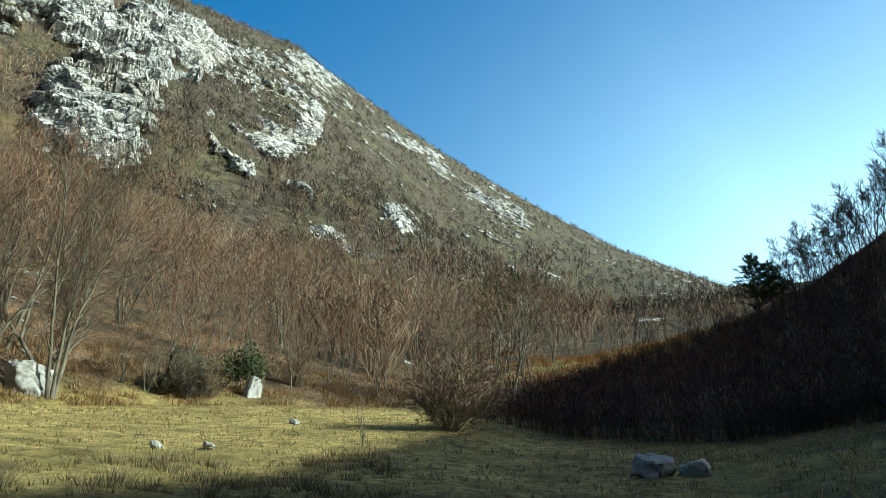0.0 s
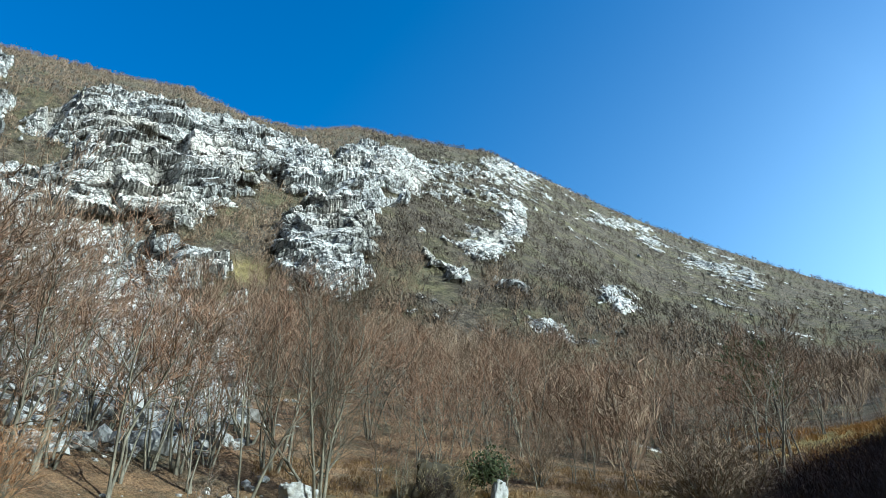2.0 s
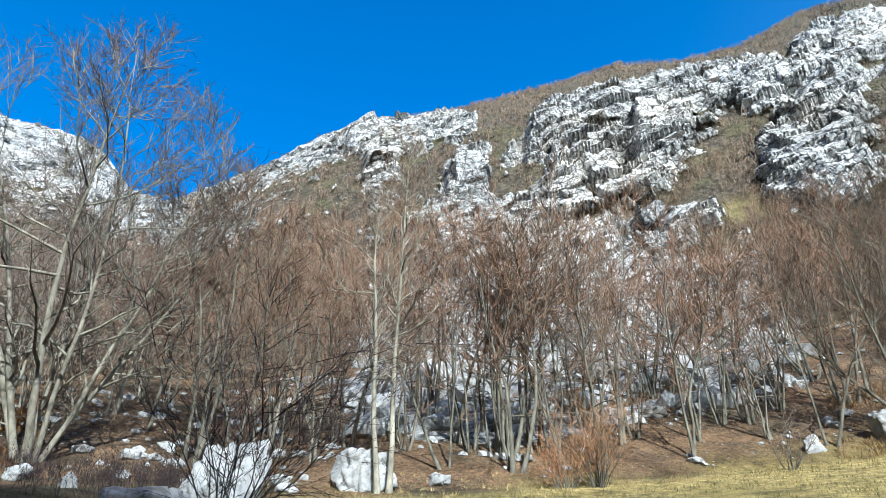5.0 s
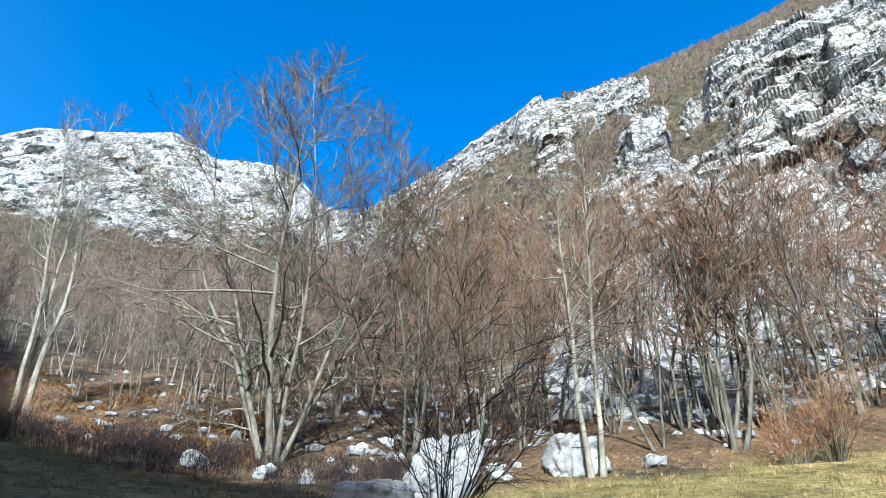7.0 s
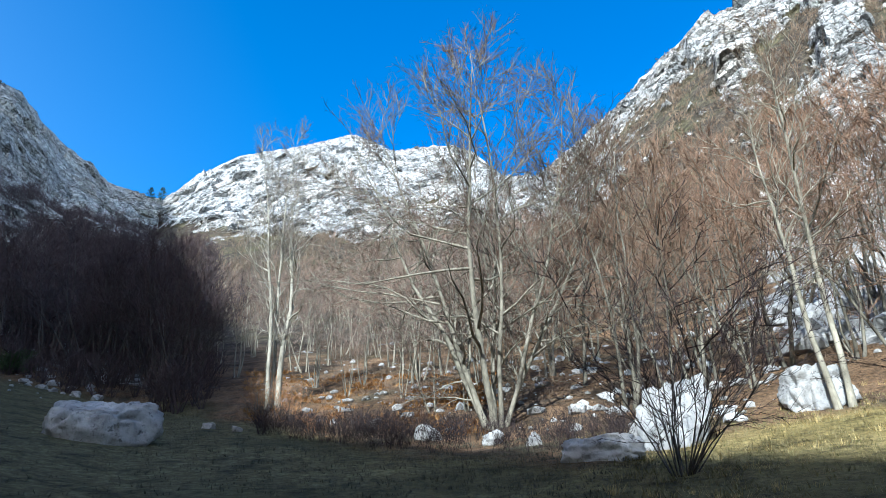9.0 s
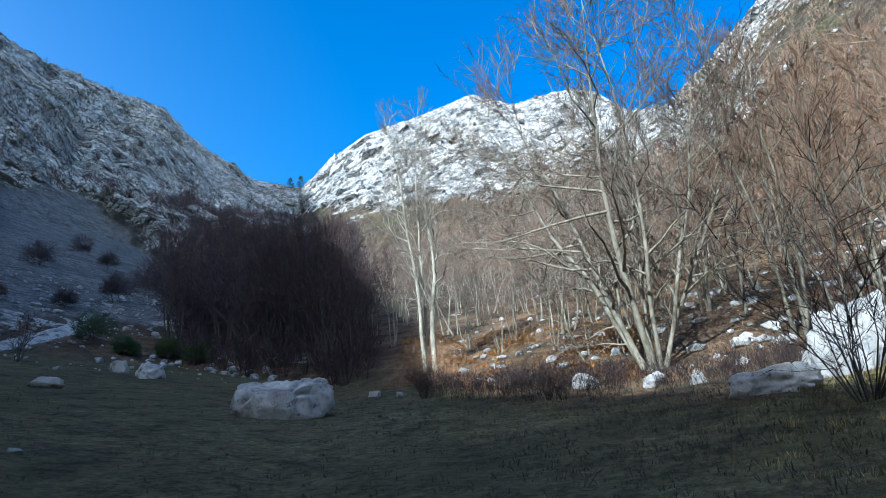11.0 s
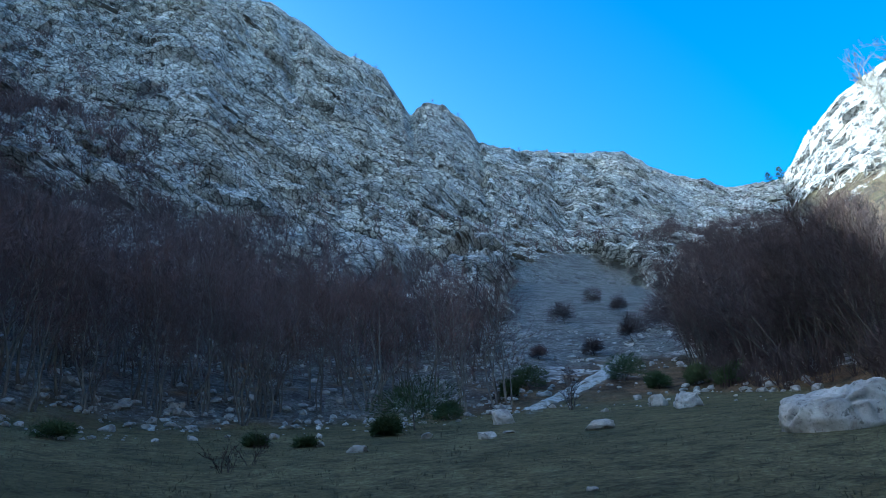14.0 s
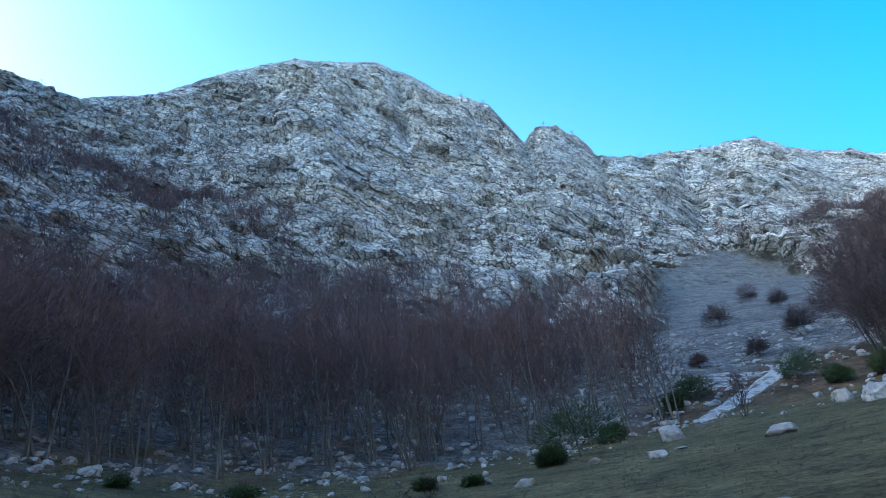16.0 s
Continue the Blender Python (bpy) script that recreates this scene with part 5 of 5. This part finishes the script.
def track():
    """A strip of pale gravel that climbs from the meadow to the scree."""
    m, t, b = nodes("pale_gravel")
    co = t.nodes.new("ShaderNodeNewGeometry").outputs["Position"]
    col = ramp(t, noise_tex(t, co, 5.0, 6, 0.8), (0.33, (0.14, 0.137, 0.13)), (0.5, (0.36, 0.352, 0.335)), (0.68, (0.52, 0.51, 0.49)))
    col = mix(t, ramp(t, noise_tex(t, co, 0.8, 5, 0.7), (0.5, grey(0)), (0.6, grey(0.85))), col, (0.13, 0.115, 0.075))
    t.links.new(col, b.inputs["Base Color"])
    b.inputs["Roughness"].default_value = 0.95
    t.links.new(relief(t, noise_tex(t, co, 6.0, 6, 0.8), 0.8, 0.1), b.inputs["Normal"])
    v, f = [], []
    for i in range(49):
        u = i / 48
        az = 136.0 + 7.4 * u
        mid = 15.9 - 2.35 * u ** 0.7
        half = (0.6 - 0.36 * u) * (1 + 0.6 * noise.noise(Vector((i * 0.45, 3.3, 0))))
        for j in range(7):
            w = j / 3 - 1
            p = at_el(az + 0.12 * noise.noise(Vector((i * 0.6, j, 8))), mid + half * w)
            v.append((p.x, p.y, p.z + 0.16 - 0.3 * abs(w) ** 4))
    for i in range(48):
        for j in range(6):
            k = i * 7 + j
            f.append((k, k + 1, k + 8, k + 7))
    return tagged(new("track", mesh_of("track", v, f, m)), "pale gravel track climbing from the meadow to the scree", kind="structure")


track()


def evergreen(az, el, top, label, seed, wide, bushy, name, r=None):
    h = tall_at(az, el, top) if r is None else r * math.tan(radians(top)) + EYE - spot(az, r).z
    g = grow_dome(seed, h, h * wide * (0.8 if az < 160 else 1.3), 2200 if az < 160 else 800, 0.4, 0.04, -0.6) if bushy else grow_conifer(seed, h, h * wide, 14)
    root = tagged(new(name), label, "tree" if not bushy else "bush")
    part("trunk", mesh_of("trunk", g.v, g.f, DARK_BARK), root)
    part("foliage", mesh_of("foliage", g.tv, g.tf, NEEDLE, False), root)
    p = at_el(az, el) if r is None else spot(az, r)
    root.matrix_world = pose(p.x, p.y, p.z, 0, 0, seed * 51)
    return root


evergreen(152.9, 13.1, 18.0, "wide dark green juniper at the wood's edge", 1, 1.15, True, "juniper")
evergreen(155.2, 12.9, 14.6, "low green juniper at the meadow's edge", 2, 1.2, True, "juniper")
evergreen(150.3, 13.6, 15.4, "dark green juniper at the wood's edge", 3, 1.1, True, "juniper")
for k, (az, el, top) in enumerate(((135.6, 14.4, 17.0), (133.2, 13.4, 15.0), (130.2, 13.0, 15.0), (128.0, 12.6, 14.6), (143.2, 15.0, 17.4), (144.8, 14.6, 16.2), (165.3, 12.9, 14.0), (179.3, 13.9, 15.4), (188, 15.6, 16.6), (161.5, 12.6, 13.5))):
    evergreen(az, el, top, "dark green juniper bush among stones", 5 + k, 0.9, True, "juniper")
evergreen(-4.4, 0, 22.0, "green pine standing in the bare wood", 31, 0.36, False, "pine", 84)
evergreen(-6.6, 0, 21.6, "green pine standing in the bare wood", 32, 0.36, False, "pine", 80)
evergreen(-25.4, 17.0, 21.6, "dark pine on the hill's crest", 33, 0.5, False, "pine")
evergreen(-26.4, 17.4, 21.0, "dark pine on the hill's crest", 34, 0.5, False, "pine")
evergreen(119.6, 0, 27.0, "small dark pine on the skyline of the saddle", 35, 0.34, False, "pine", 600)
evergreen(120.5, 0, 26.9, "small dark pine on the skyline of the saddle", 36, 0.34, False, "pine", 600)


def ivy(az, el, top, seed):
    h = tall_at(az, el, top)
    rnd = random.Random(seed)
    g = grow_shrub(seed, h, 12, 0.5)
    v, f = [], []
    for k in range(900):
        u = Vector((rnd.gauss(0, 1), rnd.gauss(0, 1), rnd.gauss(0, 1))).normalized() * rnd.random() ** 0.5 * (0.7 + 0.5 * noise.noise(Vector((k % 9, k % 7, seed)) * 0.73))
        c = Vector((u.x * h * 0.5, u.y * h * 0.5, h * 0.5 + u.z * h * 0.5))
        a = Vector((rnd.gauss(0, 1), rnd.gauss(0, 1), rnd.gauss(0, 1))).normalized() * 0.10
        b = a.orthogonal().normalized() * 0.07
        i = len(v)
        v += [tuple(c - a), tuple(c + b), tuple(c + a), tuple(c - b)]
        f.append((i, i + 1, i + 2, i + 3))
    root = tagged(new("ivy_bush"), "bush covered in green ivy beside a white stone", "bush")
    part("trunk", mesh_of("trunk", g.v, g.f, DARK_BARK), root)
    part("foliage", mesh_of("foliage", v, f, LEAF, False), root)
    p = at_el(az, el)
    root.matrix_world = pose(p.x, p.y, p.z)


shrub(20.9, 10.6, 14.2, DARK_BARK, HEATH, "dead stalks over a dark mossy boulder", 41, 34, 0.9, subs=9, twigs=7, width=0.018)
shrub(19.4, 10.4, 13.0, DARK_BARK, DARK_TWIG, "dark bare bush against a mossy boulder", 43, 34, 0.9, subs=9, twigs=7, width=0.018)
shrub(18.2, 10.6, 13.8, DARK_BARK, HEATH, "dead stalks over a dark mossy boulder", 42, 30, 0.7, subs=9, twigs=7, width=0.02)
ivy(15.4, 11.2, 15.4, 3)
ivy(17.0, 11.2, 14.4, 4)

# ---- grass, heath and bracken ----


def tufts(name, label, tries, az0, az1, q0, q1, blades, hmin, hmax, width, spread, material, seed, cut=0.0, lean=0.5, clump=3.0):
    rng = np.random.default_rng(seed)
    az = rng.uniform(az0, az1, tries)
    e = curve(EDGE_R, az % 360)
    r = np.maximum(5.0, e * np.sqrt(rng.uniform(q0 * q0, q1 * q1, tries)))
    z = land(az % 360, r)
    c = np.stack([-np.sin(np.radians(az)) * r, np.cos(np.radians(az)) * r, z], 1)
    c = c[fbm(c / clump, 3) > cut]
    m = len(c)
    a = rng.uniform(0, 2 * np.pi, (m, blades))
    h = rng.uniform(hmin, hmax, (m, 1)) * rng.uniform(0.6, 1.1, (m, blades))
    o = rng.uniform(0, 1, (m, blades))
    root = c[:, None] + np.stack([np.cos(a) * o * spread, np.sin(a) * o * spread, np.full_like(a, -0.02)], -1)
    tip = root + np.stack([np.cos(a) * lean * o * h, np.sin(a) * lean * o * h, h], -1)
    s = np.stack([np.sin(a), -np.cos(a), np.zeros_like(a)], -1) * width
    v = np.stack([root - s, root + s, tip], 2).reshape(-1, 3)
    me = bpy.data.meshes.new(name)
    me.from_pydata(v.tolist(), [], np.arange(len(v)).reshape(-1, 3).tolist())
    me.materials.append(material)
    return tagged(new(name, me), label, "grass", kind="stuff")


tufts("meadow_grass", "short dry winter grass of the meadow", 7600, -38, 84, 0.2, 1.04, 8, 0.05, 0.16, 0.011, 0.26, GRASS, 1, -0.3, 1.1)
# darker copy of the dry grass; the meadow's shade is in its colour
SHADE_GRASS = twig_material("damp_grass", (0.07, 0.072, 0.05), (0.15, 0.147, 0.105), (0.105, 0.105, 0.075))
tufts("damp_grass", "short matted grass of the shaded meadow, with shade put into its colour", 11000, 80, 205, 0.2, 1.04, 7, 0.04, 0.13, 0.011, 0.26, SHADE_GRASS, 7, -0.3, 1.1)
tufts("tall_grass", "tussocks of longer straw-coloured grass", 1900, -38, 86, 0.22, 1.06, 16, 0.08, 0.22, 0.008, 0.26, STRAW, 2, 0.0, 1.5, 2.0)
tufts("heath", "dry brown heath tufts in the meadow", 520, 2, 40, 0.22, 0.5, 70, 0.1, 0.34, 0.005, 0.4, HEATH, 3, 0.0, 1.3)
tufts("bracken", "rust-coloured dead bracken below the trees", 1800, 92, 112, 1.0, 1.6, 12, 0.06, 0.24, 0.03, 0.4, BRACKEN, 4, -0.05, 2.2)
tufts("bracken_bank", "rust-coloured dead bracken on the sunny bank", 2200, -26, -2, 1.45, 2.3, 18, 0.25, 0.65, 0.02, 0.45, BRACKEN, 5, -0.05, 1.3)
tufts("bracken_edge", "rust-coloured dead bracken behind the meadow", 2200, 2, 34, 0.98, 1.3, 16, 0.15, 0.42, 0.014, 0.4, DRY_FERN, 6, -0.1, 1.4)
